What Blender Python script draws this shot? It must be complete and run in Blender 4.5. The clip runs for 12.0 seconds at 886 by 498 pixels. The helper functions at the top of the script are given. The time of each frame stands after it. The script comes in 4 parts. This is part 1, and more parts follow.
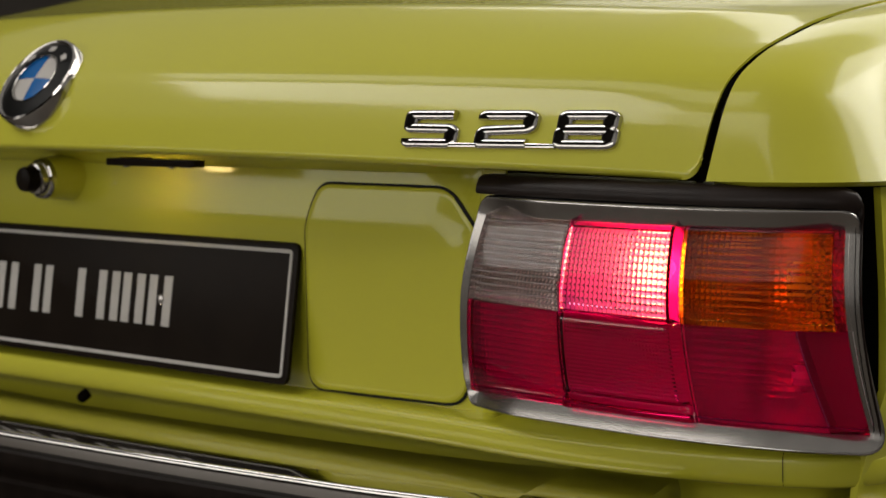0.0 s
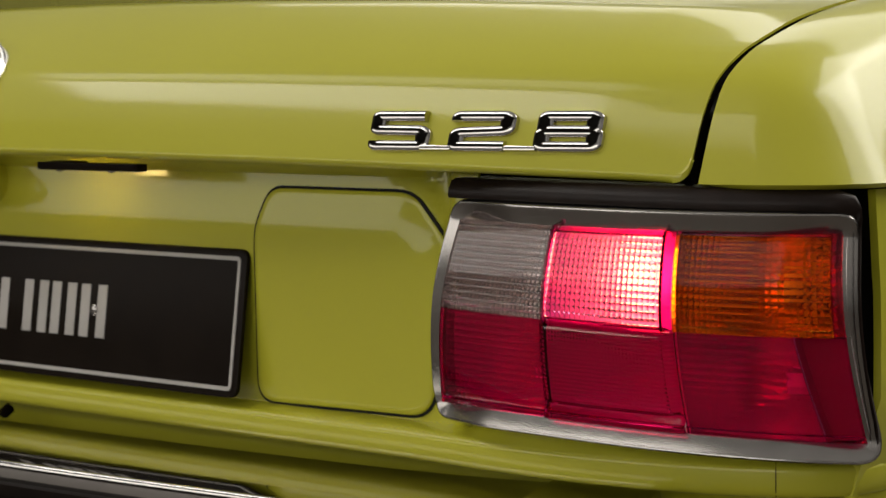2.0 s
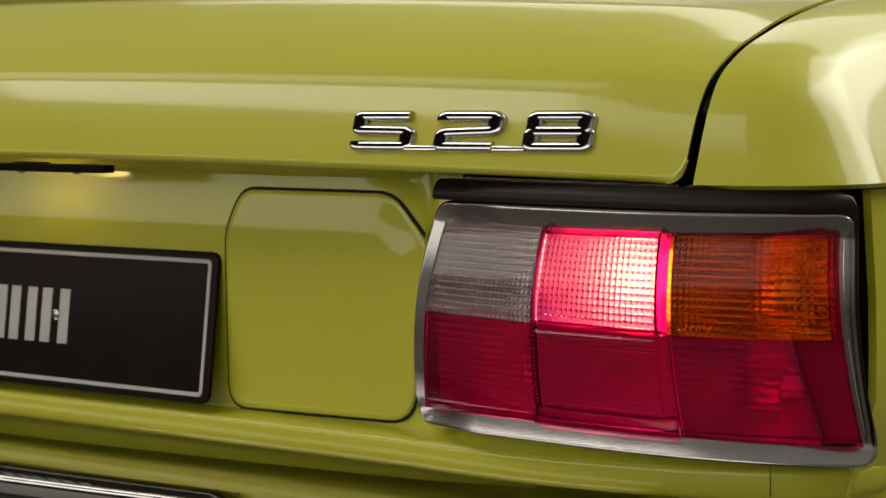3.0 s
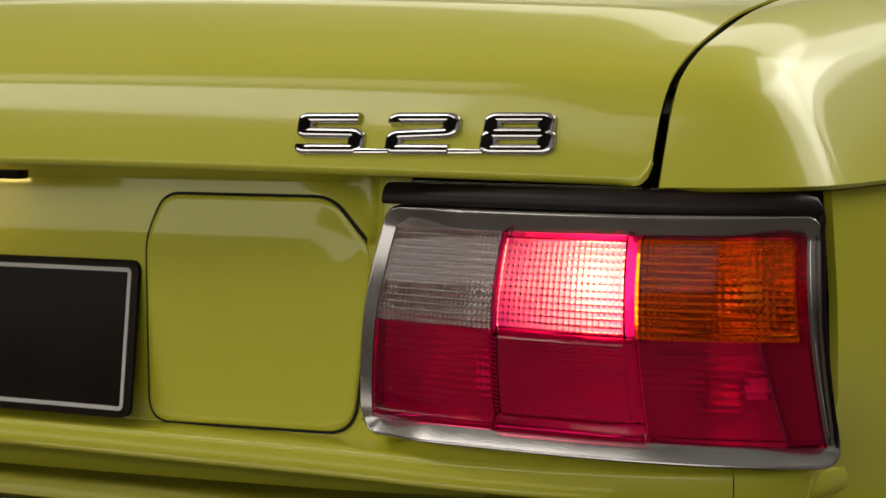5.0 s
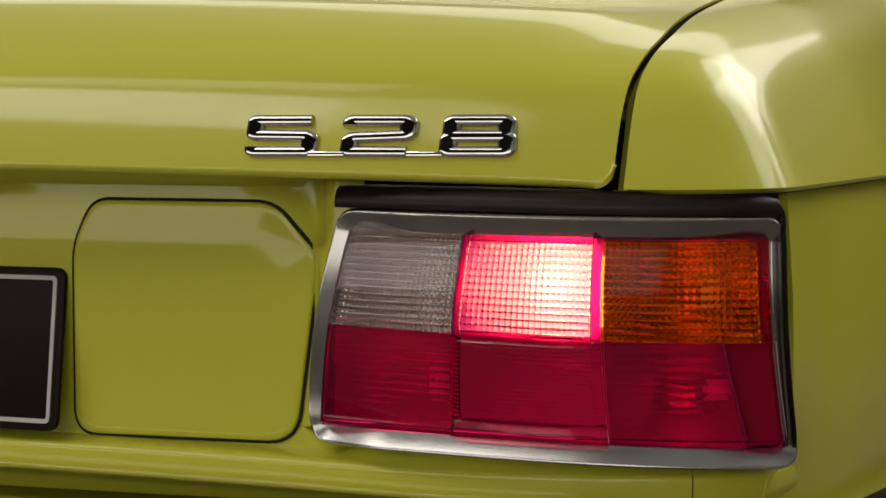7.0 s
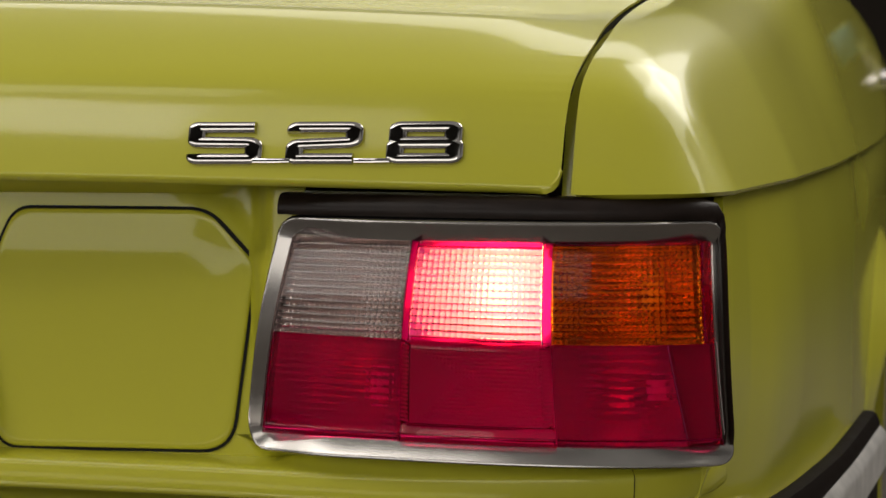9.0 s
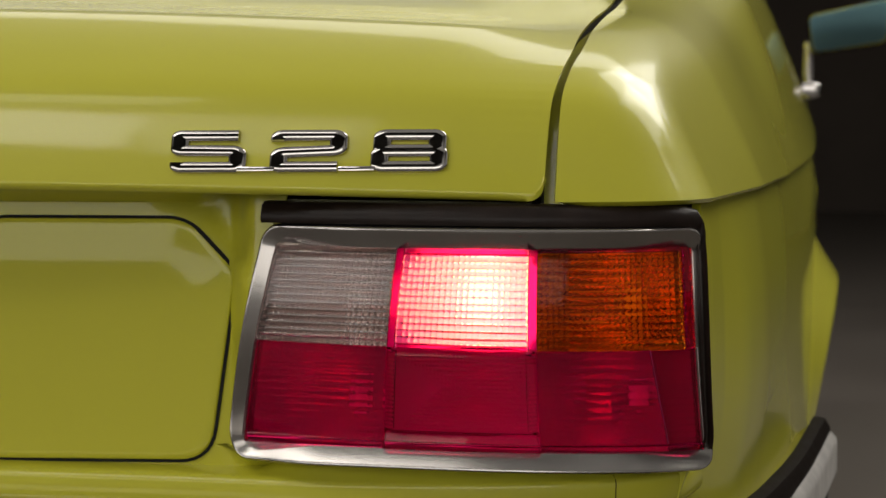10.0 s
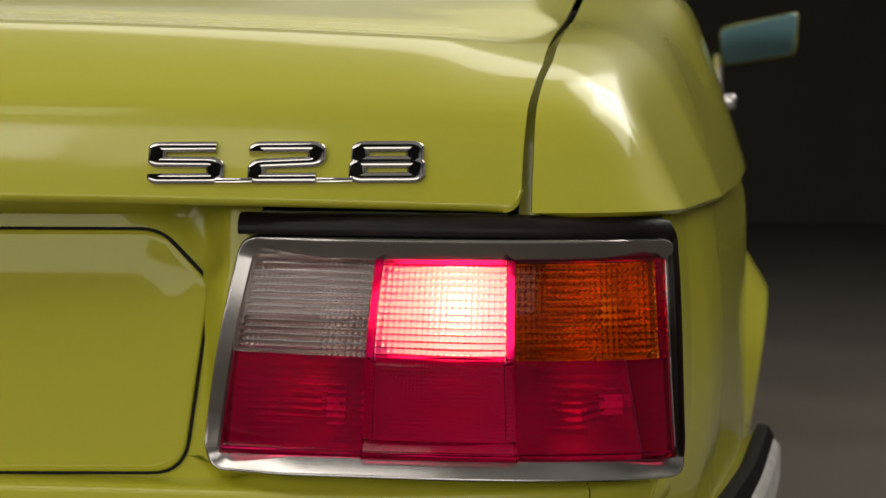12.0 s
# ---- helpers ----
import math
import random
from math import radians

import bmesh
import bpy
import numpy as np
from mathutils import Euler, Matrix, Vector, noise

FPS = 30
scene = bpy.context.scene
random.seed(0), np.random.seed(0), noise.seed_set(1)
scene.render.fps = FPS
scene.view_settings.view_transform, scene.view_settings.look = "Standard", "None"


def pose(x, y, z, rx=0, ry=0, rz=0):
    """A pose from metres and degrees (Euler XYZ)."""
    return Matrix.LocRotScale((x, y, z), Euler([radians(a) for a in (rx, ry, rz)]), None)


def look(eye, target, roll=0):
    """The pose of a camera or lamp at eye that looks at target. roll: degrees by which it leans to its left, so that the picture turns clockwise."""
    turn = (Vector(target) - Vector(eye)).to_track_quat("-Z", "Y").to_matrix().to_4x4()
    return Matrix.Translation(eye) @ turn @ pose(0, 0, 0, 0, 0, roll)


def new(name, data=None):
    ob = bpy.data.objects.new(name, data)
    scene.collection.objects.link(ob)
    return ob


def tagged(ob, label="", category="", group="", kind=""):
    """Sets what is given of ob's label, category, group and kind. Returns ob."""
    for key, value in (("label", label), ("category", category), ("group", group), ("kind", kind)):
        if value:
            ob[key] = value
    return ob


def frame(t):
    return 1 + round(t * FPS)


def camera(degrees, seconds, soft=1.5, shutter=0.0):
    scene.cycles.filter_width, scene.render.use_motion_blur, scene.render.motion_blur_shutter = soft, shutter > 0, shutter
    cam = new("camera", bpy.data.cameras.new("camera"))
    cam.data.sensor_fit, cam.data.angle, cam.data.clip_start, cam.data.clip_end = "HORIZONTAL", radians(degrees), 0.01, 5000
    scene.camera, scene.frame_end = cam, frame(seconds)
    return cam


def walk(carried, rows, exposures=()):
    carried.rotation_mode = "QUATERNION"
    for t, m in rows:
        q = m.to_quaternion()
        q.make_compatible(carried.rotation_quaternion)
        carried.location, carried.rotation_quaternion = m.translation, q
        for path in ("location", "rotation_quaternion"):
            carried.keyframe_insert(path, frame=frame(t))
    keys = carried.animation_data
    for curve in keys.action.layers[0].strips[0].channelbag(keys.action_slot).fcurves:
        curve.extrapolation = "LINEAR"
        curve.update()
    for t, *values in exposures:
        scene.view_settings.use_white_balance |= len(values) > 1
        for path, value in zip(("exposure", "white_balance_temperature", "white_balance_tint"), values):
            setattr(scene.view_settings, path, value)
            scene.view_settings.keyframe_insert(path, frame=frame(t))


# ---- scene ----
cam = camera(24.9, 12.0)
PATH = [
    (0, (1.451, -1.097, 0.898), (0.089, 0.358, 0.735), -0.5),
    (0.5, (1.426, -1.098, 0.905), (0.087, 0.378, 0.732), -0.7),
    (1, (1.396, -1.106, 0.899), (0.091, 0.401, 0.734), -0.5),
    (1.5, (1.367, -1.114, 0.902), (0.099, 0.424, 0.733), -0.6),
    (2, (1.337, -1.121, 0.902), (0.107, 0.446, 0.733), -0.6),
    (2.5, (1.307, -1.128, 0.905), (0.115, 0.469, 0.731), -0.7),
    (3, (1.274, -1.136, 0.904), (0.126, 0.492, 0.731), -0.6),
    (5, (1.142, -1.18, 0.903), (0.208, 0.581, 0.732), -0.5),
    (5.5, (1.113, -1.188, 0.904), (0.231, 0.599, 0.731), -0.5),
    (6, (1.079, -1.2, 0.898), (0.257, 0.616, 0.736), -0.4),
    (6.5, (1.049, -1.21, 0.898), (0.28, 0.629, 0.736), -0.4),
    (7, (1.019, -1.22, 0.895), (0.305, 0.642, 0.738), -0.3),
    (9, (0.897, -1.265, 0.903), (0.428, 0.673, 0.74), -0.3),
    (9.5, (0.869, -1.274, 0.899), (0.454, 0.676, 0.746), -0.3),
    (10, (0.839, -1.284, 0.898), (0.478, 0.677, 0.751), -0.3),
    (10.5, (0.814, -1.29, 0.898), (0.496, 0.68, 0.755), -0.2),
    (11, (0.797, -1.297, 0.899), (0.513, 0.678, 0.759), -0.2),
    (11.5, (0.786, -1.299, 0.898), (0.525, 0.679, 0.761), -0.2),
    (12, (0.781, -1.301, 0.899), (0.534, 0.679, 0.762), -0.2),
]
walk(cam, [(t, look(eye, target, roll)) for t, eye, target, roll in PATH])

cam.data.dof.use_dof = True
cam.data.dof.focus_distance = 1.31
cam.data.dof.aperture_fstop = 13.0

# ---- light ----
world = bpy.data.worlds.new("studio_dark")
scene.world = world
world.use_nodes = True
world.node_tree.nodes["Background"].inputs[0].default_value = (1.0, 0.9, 0.8, 1)
world.node_tree.nodes["Background"].inputs[1].default_value = 0.012


def softbox(name, eye, target, w, h, watts, colour=(1.0, 0.95, 0.88), spread=180, turn=0.0):
    lamp = bpy.data.lights.new(name, "AREA")
    lamp.shape, lamp.size, lamp.size_y, lamp.energy, lamp.color = "RECTANGLE", w, h, watts, colour
    lamp.spread = radians(spread)
    ob = new(name, lamp)
    ob.matrix_world = look(eye, target) @ pose(0, 0, 0, 0, 0, turn)
    return ob


softbox("ceiling_scrim", (-0.6, 3.0, 4.6), (-0.6, 3.001, 0), 12.4, 14.2, 126)
softbox("rear_scrim", (-1.7, -6.5, 2.3), (-1.7, 0.0, 0.9), 12.4, 2.4, 168)
# added fill from the right rear for the tail panel, no known source
softbox("right_rear_fill", (3.4, -5.7, 2.3), (0.3, 0.0, 1.4), 5.6, 4.4, 21)
softbox("softbox_front_wide", (-0.8, 4.1, 4.5), (-0.8, 4.09, 0), 6.4, 1.8, 70)
# added low fill for wing and flank, no known source
softbox("side_fill", (5.8, 2.1, 2.25), (0.0, 2.1, 1.6), 13.0, 2.3, 18)
softbox("softbox_right_overhead", (2.7, 2.9, 4.0), (1.0, 1.0, 0.9), 2.4, 2.6, 64)
softbox("softbox_right_high", (3.7, 2.6, 4.5), (0.7, 2.2, 0.9), 3.4, 2.3, 88)
softbox("softbox_rear_overhead", (-1.4, -1.9, 3.1), (-1.4, -1.89, 0), 2.7, 0.66, 28, turn=-11)
softbox("softbox_rear_spill", (-1.2, -1.08, 3.15), (-1.2, -1.07, 0), 2.7, 0.6, 9, turn=-11)
softbox("softbox_rear_end", (0.375, -2.2, 3.1), (0.375, -2.19, 0), 0.85, 0.8, 4.5)
softbox("softbox_front_overhead", (2.2, 3.4, 3.2), (1.0, 1.2, 0.5), 1.5, 1.7, 15)

# ---- materials ----


def material(name, colour=(0.5, 0.5, 0.5), rough=0.5, metal=0.0, **more):
    m = bpy.data.materials.new(name)
    m.use_nodes = True
    p = m.node_tree.nodes["Principled BSDF"]
    p.inputs["Base Color"].default_value = (*colour, 1)
    p.inputs["Roughness"].default_value = rough
    p.inputs["Metallic"].default_value = metal
    for key, value in more.items():
        p.inputs[key.replace("_", " ")].default_value = value
    return m


def varied(m, scale, low, high, rough=None, bump=0.0, bump_scale=None):
    """Noise between two colours, a range of roughness, and a fine relief."""
    t = m.node_tree
    p = t.nodes["Principled BSDF"]
    co = t.nodes.new("ShaderNodeTexCoord")
    n = t.nodes.new("ShaderNodeTexNoise")
    n.inputs["Scale"].default_value, n.inputs["Detail"].default_value = scale, 6
    t.links.new(co.outputs["Object"], n.inputs["Vector"])
    ramp = t.nodes.new("ShaderNodeValToRGB")
    ramp.color_ramp.elements[0].position, ramp.color_ramp.elements[1].position = 0.3, 0.7
    ramp.color_ramp.elements[0].color, ramp.color_ramp.elements[1].color = (*low, 1), (*high, 1)
    t.links.new(n.outputs["Fac"], ramp.inputs["Fac"])
    t.links.new(ramp.outputs["Color"], p.inputs["Base Color"])
    if rough:
        mr = t.nodes.new("ShaderNodeMapRange")
        mr.inputs["To Min"].default_value, mr.inputs["To Max"].default_value = rough
        t.links.new(n.outputs["Fac"], mr.inputs["Value"])
        t.links.new(mr.outputs["Result"], p.inputs["Roughness"])
    if bump:
        f = t.nodes.new("ShaderNodeTexNoise")
        f.inputs["Scale"].default_value, f.inputs["Detail"].default_value = bump_scale or scale * 8, 3
        t.links.new(co.outputs["Object"], f.inputs["Vector"])
        b = t.nodes.new("ShaderNodeBump")
        b.inputs["Strength"].default_value, b.inputs["Distance"].default_value = bump, 0.001
        t.links.new(f.outputs["Fac"], b.inputs["Height"])
        t.links.new(b.outputs["Normal"], p.inputs["Normal"])
    return m


PAINT = varied(material("lime_paint", rough=0.4, Specular_IOR_Level=0.3, Coat_Weight=1.0, Coat_Roughness=0.09, Coat_IOR=1.4),
               5, (0.515, 0.497, 0.033), (0.535, 0.516, 0.037), (0.38, 0.46), 0.02, 160)
CHROME = varied(material("chrome", metal=1.0), 30, (0.54, 0.52, 0.50), (0.6, 0.58, 0.555), (0.06, 0.1))
SATIN = varied(material("satin_metal", metal=1.0), 40, (0.40, 0.38, 0.36), (0.46, 0.44, 0.42), (0.22, 0.28), 0.02, 300)
RUBBER = varied(material("black_rubber", Specular_IOR_Level=0.03), 60, (0.006, 0.004, 0.003), (0.011, 0.0075, 0.0058), (0.45, 0.6), 0.15, 500)
SEAL = varied(material("lamp_seal_rubber", Specular_IOR_Level=0.22), 60, (0.010, 0.006, 0.0045), (0.018, 0.011, 0.0085), (0.3, 0.5), 0.2, 400)
BLACK = varied(material("black_enamel", Specular_IOR_Level=0.1), 25, (0.0075, 0.0045, 0.0028), (0.011, 0.007, 0.0045), (0.35, 0.45), 0.02, 300)
WHITE = varied(material("white_enamel", Specular_IOR_Level=0.25), 40, (0.46, 0.44, 0.415), (0.52, 0.5, 0.475), (0.4, 0.5))
ENAMEL = material("gloss_black_enamel", (0.005, 0.005, 0.005), 0.32, Specular_IOR_Level=0.08)
BLUE = material("blue_enamel", (0.005, 0.11, 0.36), 0.2, Specular_IOR_Level=0.2)
ALUMINIUM = varied(material("worn_aluminium", metal=0.5), 35, (0.42, 0.41, 0.39), (0.62, 0.6, 0.57), (0.4, 0.55), 0.1, 120)
DARK = material("dark_interior", (0.006, 0.006, 0.006), 0.9)
FLOOR = varied(material("studio_floor"), 1.4, (0.078, 0.067, 0.057), (0.098, 0.085, 0.073), (0.4, 0.55), 0.1, 90)
WALL = varied(material("dark_curtain"), 2, (0.048, 0.037, 0.028), (0.064, 0.05, 0.039), (0.8, 0.95))
SIDE_WALL = varied(material("dark_side_wall"), 2, (0.05, 0.042, 0.035), (0.065, 0.055, 0.046), (0.8, 0.95))
GLASS = material("window_glass", (0.02, 0.02, 0.02), 0.04, Specular_IOR_Level=0.25)
MIRROR = material("tinted_mirror", (0.2, 0.38, 0.42), 0.3, 1.0)
BULB = material("bulb_glass", (0.85, 0.83, 0.8), 0.12, Coat_Weight=1.0)
REFLECTOR = varied(material("reflector", metal=1.0), 30, (0.78, 0.74, 0.71), (0.84, 0.8, 0.77), (0.12, 0.18))
PLAIN_REFLECTOR = varied(material("plain_reflector", metal=0.4), 30, (0.66, 0.64, 0.63), (0.76, 0.74, 0.72), (0.28, 0.36))
CLEAR_REFLECTOR = varied(material("dull_reflector", metal=0.85), 30, (0.62, 0.54, 0.52), (0.72, 0.63, 0.6), (0.14, 0.22))
TAIL_REFLECTOR = varied(material("tail_reflector", metal=0.75), 30, (0.68, 0.66, 0.65), (0.78, 0.76, 0.74), (0.2, 0.28))
LAMP_BODY = varied(material("lamp_body"), 40, (0.3, 0.29, 0.28), (0.36, 0.35, 0.335), (0.5, 0.6))
# magenta stands in for the lit lamp's pink light on its reflector
PINK_GLOW_REFLECTOR = varied(material("pink_glow_reflector", Coat_Weight=1.0, Coat_IOR=3.5, Coat_Roughness=0.22), 30, (0.93, 0.33, 0.93), (0.95, 0.36, 0.95), (0.4, 0.5))


def lens_material(name, tint, rough=0.05, ior=1.33):
    return material(name, tint, rough, 0.0, Transmission_Weight=1.0, IOR=ior)


CLEAR_LENS = lens_material("clear_lens", (0.86, 0.76, 0.74), ior=1.5)
RED_LENS = lens_material("red_lens", (0.82, 0.0075, 0.13))
RIM_LENS = lens_material("magenta_lens_rim", (0.9, 0.006, 0.2))
# copy of the red lens with the lit lamp's glow put into its tint
LIT_LENS = lens_material("red_lens_glow_tint", (0.95, 0.18, 0.42))
RED_SIDE = material("red_lens_side", (0.16, 0.004, 0.022), 0.12)
AMBER_LENS = lens_material("amber_lens", (0.92, 0.24, 0.006), ior=1.22)


def glowing(name, colour, strength):
    m = material(name, (0.8, 0.8, 0.8), 0.3)
    p = m.node_tree.nodes["Principled BSDF"]
    p.inputs["Emission Color"].default_value = (*colour, 1)
    p.inputs["Emission Strength"].default_value = strength
    return m


LIT_BULB = glowing("lit_bulb", (1.0, 0.88, 0.17), 12.0)
PLATE_BULB = glowing("plate_lamp_bulb", (1.0, 0.72, 0.24), 26.0)

# ---- mesh tools ----


def part(name, bm, mat, parent=None, label="", smooth=True, solid=0.0, sharp=40, out=None):
    me = bpy.data.meshes.new(name)
    bmesh.ops.recalc_face_normals(bm, faces=bm.faces[:])
    if out is not None:
        total = Vector()
        for f in bm.faces:
            total += f.normal * f.calc_area()
        if total.dot(Vector(out)) < 0:
            bmesh.ops.reverse_faces(bm, faces=bm.faces[:])
    for f in bm.faces:
        f.smooth = smooth
    if solid:
        for e in bm.edges:
            if e.is_boundary:
                e.smooth = False
    if smooth:
        lim = radians(sharp)
        for e in bm.edges:
            if len(e.link_faces) == 2 and e.calc_face_angle(0) > lim:
                e.smooth = False
    bm.to_mesh(me)
    bm.free()
    me.materials.append(mat)
    ob = new(name, me)
    if parent:
        ob.parent = parent
    if label:
        ob["label"] = label
    if solid:
        s = ob.modifiers.new("thickness", "SOLIDIFY")
        s.thickness, s.offset, s.use_even_offset = abs(solid), (1 if solid > 0 else -1), False
    return ob


def grid(rows, close_u=False, close_v=False, bm=None, flip=False):
    """A skin over rows of points."""
    bm = bm or bmesh.new()
    v = [[bm.verts.new(p) for p in r] for r in rows]
    nu, nv = len(v), len(v[0])
    for i in range(nu if close_u else nu - 1):
        for j in range(nv if close_v else nv - 1):
            q = (v[i][j], v[(i + 1) % nu][j], v[(i + 1) % nu][(j + 1) % nv], v[i][(j + 1) % nv])
            bm.faces.new(q[::-1] if flip else q)
    return bm, v


def spline(points, n):
    """n points evenly along a smooth curve through the given ones."""
    p = np.array(points, float)
    p = np.vstack([2 * p[0] - p[1], p, 2 * p[-1] - p[-2]])
    out = []
    for i in range(1, len(p) - 2):
        for t in np.linspace(0, 1, 24, endpoint=False):
            a, b, c, d = p[i - 1], p[i], p[i + 1], p[i + 2]
            out.append(0.5 * (2 * b + (c - a) * t + (2 * a - 5 * b + 4 * c - d) * t * t + (3 * b - a - 3 * c + d) * t ** 3))
    out.append(p[-2])
    out = np.array(out)
    s = np.r_[0, np.cumsum(np.linalg.norm(np.diff(out, axis=0), axis=1))]
    at = np.linspace(0, s[-1], n)
    return np.stack([np.interp(at, s, out[:, k]) for k in range(out.shape[1])], 1)


def rounded(points, r, closed=True, n=6):
    """A flat outline with its corners rounded; r is one radius or one for each corner."""
    p = [Vector(q) for q in points]
    out = []
    for i, q in enumerate(p):
        ri = r[i] if isinstance(r, (list, tuple)) else r
        if not closed and i in (0, len(p) - 1) or ri <= 0:
            out.append(tuple(q))
            continue
        a, b = (p[i - 1] - q), (p[(i + 1) % len(p)] - q)
        cut = min(ri, a.length * 0.49, b.length * 0.49)
        a, b = q + a.normalized() * cut, q + b.normalized() * cut
        for k in range(n + 1):
            t = k / n
            out.append(tuple(a * (1 - t) ** 2 + q * 2 * t * (1 - t) + b * t * t))
    return out


def ribbon(path, profile, closed, place, wide=None):
    """Sweep (across, up) pairs along a flat path with mitred corners; place(a, b, up) sets a point into the world."""
    p = [Vector(q) for q in path]
    n = len(p)
    rows = []
    for i in range(n):
        a = p[i] - p[i - 1] if closed or i else p[1] - p[0]
        b = p[(i + 1) % n] - p[i] if closed or i < n - 1 else p[-1] - p[-2]
        a, b = a.normalized(), b.normalized()
        m = Vector((-a.y - b.y, a.x + b.x))
        m = m / max(0.35, m.length_squared / 2)
        k, up = wide(m.normalized()) if wide else (1.0, 1.0)
        rows.append([place(p[i].x + m.x * c * k, p[i].y + m.y * c * k, h * (up if h > 0 else 1)) for c, h in profile])
    bm, v = grid(rows, close_u=closed, close_v=True)
    if not closed:
        bm.faces.new(v[0][::-1])
        bm.faces.new(v[-1])
    return bm


def slab(outline, place, thick, edge=0.0015, bm=None):
    """A plate with the given outline, its front edge softened; place(a, b, up), up is 0 at the back."""
    p = [Vector(q) for q in outline]
    n = len(p)

    def ring(inset, up):
        out = []
        for i in range(n):
            a, b = (p[i] - p[i - 1]).normalized(), (p[(i + 1) % n] - p[i]).normalized()
            m = Vector((-a.y - b.y, a.x + b.x))
            m = m / max(0.35, m.length_squared / 2)
            out.append(place(p[i].x + m.x * inset, p[i].y + m.y * inset, up))
        return out
    rows = [ring(0, 0), ring(0, thick - edge), ring(edge * 0.3, thick - edge * 0.3), ring(edge, thick)]
    bm, v = grid(rows, close_v=True, bm=bm)
    bm.faces.new(v[0][::-1])
    bm.faces.new(v[-1])
    return bm


def lathe(profile, m, n=32, bm=None):
    """Turn (radius, height) pairs about the local z of m."""
    rows = [[m @ Vector((r * math.cos(k * math.tau / n), r * math.sin(k * math.tau / n), h)) for k in range(n)] for r, h in profile]
    bm, v = grid(rows, close_v=True, bm=bm)
    if profile[0][0] > 1e-6:
        bm.faces.new(v[0][::-1])
    if profile[-1][0] > 1e-6:
        bm.faces.new(v[-1])
    bmesh.ops.remove_doubles(bm, verts=bm.verts[:], dist=1e-6)
    return bm


def smoothstep(a, b, x):
    t = min(1.0, max(0.0, (x - a) / (b - a)))
    return t * t * (3 - 2 * t)


# ---- the studio ----
def wall_box(name, x0, y0, z0, x1, y1, z1, mat, label, category):
    bm = bmesh.new()
    bmesh.ops.create_cube(bm, size=1, matrix=Matrix.Translation(((x0 + x1) / 2, (y0 + y1) / 2, (z0 + z1) / 2)) @ Matrix.Diagonal((x1 - x0, y1 - y0, z1 - z0, 1)))
    return tagged(part(name, bm, mat, smooth=False), label, category, kind="structure")


wall_box("floor", -12, -12, -0.2, 12, 15, 0, FLOOR, "brown-grey matt studio floor under the car", "floor")
wall_box("wall_north", -12, 15, 0, 12, 15.2, 6, WALL, "dark curtained studio wall beyond the car", "wall")
wall_box("wall_south", -8, -9.2, 0, 6, -9, 6, WALL, "dark curtained studio wall behind the camera", "wall")
wall_box("wall_east", 6, -9.2, 0, 6.2, 15.2, 6, SIDE_WALL, "dark matt studio side wall", "wall")
wall_box("wall_west", -8.2, -9.2, 0, -8, 15.2, 6, SIDE_WALL, "dark matt studio side wall", "wall")
wall_box("ceiling", -12.2, -12.2, 6, 12.2, 15.2, 6.2, WALL, "dark studio ceiling", "ceiling")

# ---- the car ----
car = tagged(new("car"), "glossy lime-yellow saloon car with a lit tail lamp on studio floor", "car")


def crown(x):
    return 0.012 * (1 - min(1, abs(x) / 0.675) ** 2)


def lid_foot(x):
    return -0.078 + 0.085 * x * x + 0.102 * x ** 4


# from the lower edge of the lid up over the crease and along the deck: way forward, height
def lid_profile():
    """The rear face leans forward a little more with height, breaks at the crease and rolls into the deck."""
    out, y, z, ds = [(0.016, 0.834), (0.004, 0.8335), (0.0008, 0.8355), (0.0, 0.838)], 0.0, 0.838, 0.0015
    for k in range(110):
        lean = 18 + 11 * min(1.0, (z - 0.838) / 0.06) + 24 * smoothstep(0.886, 0.9115, z) + 17 * smoothstep(0.90, 0.946, z)
        y, z = y + ds * math.sin(radians(lean)), z + ds * math.cos(radians(lean))
        out.append((y, z))
        if z > 0.9435:
            break
    return np.array(out), len(out)


LID, LID_FACE = lid_profile()
ly, lz = LID[-1]
DECK = [(ly, lz), (ly + 0.006, lz + 0.0018), (ly + 0.012, lz + 0.0026), (ly + 0.021, lz + 0.003), (ly + 0.045, lz + 0.006), (0.23, 0.957), (0.30, 0.9665), (0.36, 0.975), (0.44, 0.988), (0.52, 1.002), (0.70, 1.027)]
LID = np.vstack([LID, spline(DECK, 60)[1:]])
# the section at the sides of the lid, where crease and deck edge melt into one curve
LID_SIDE = spline([(0.0, 0.838), (0.009, 0.86), (0.018, 0.8795), (0.031, 0.8985), (0.050, 0.9125), (0.078, 0.9255), (0.138, 0.943), (0.228, 0.958), (0.36, 0.975), (0.52, 1.002), (0.70, 1.027)], 90)


def lid_y(x, z):
    """The rear face of the lid at a height."""
    return lid_foot(x) + float(np.interp(z - crown(x), LID[3:LID_FACE, 1], LID[3:LID_FACE, 0]))


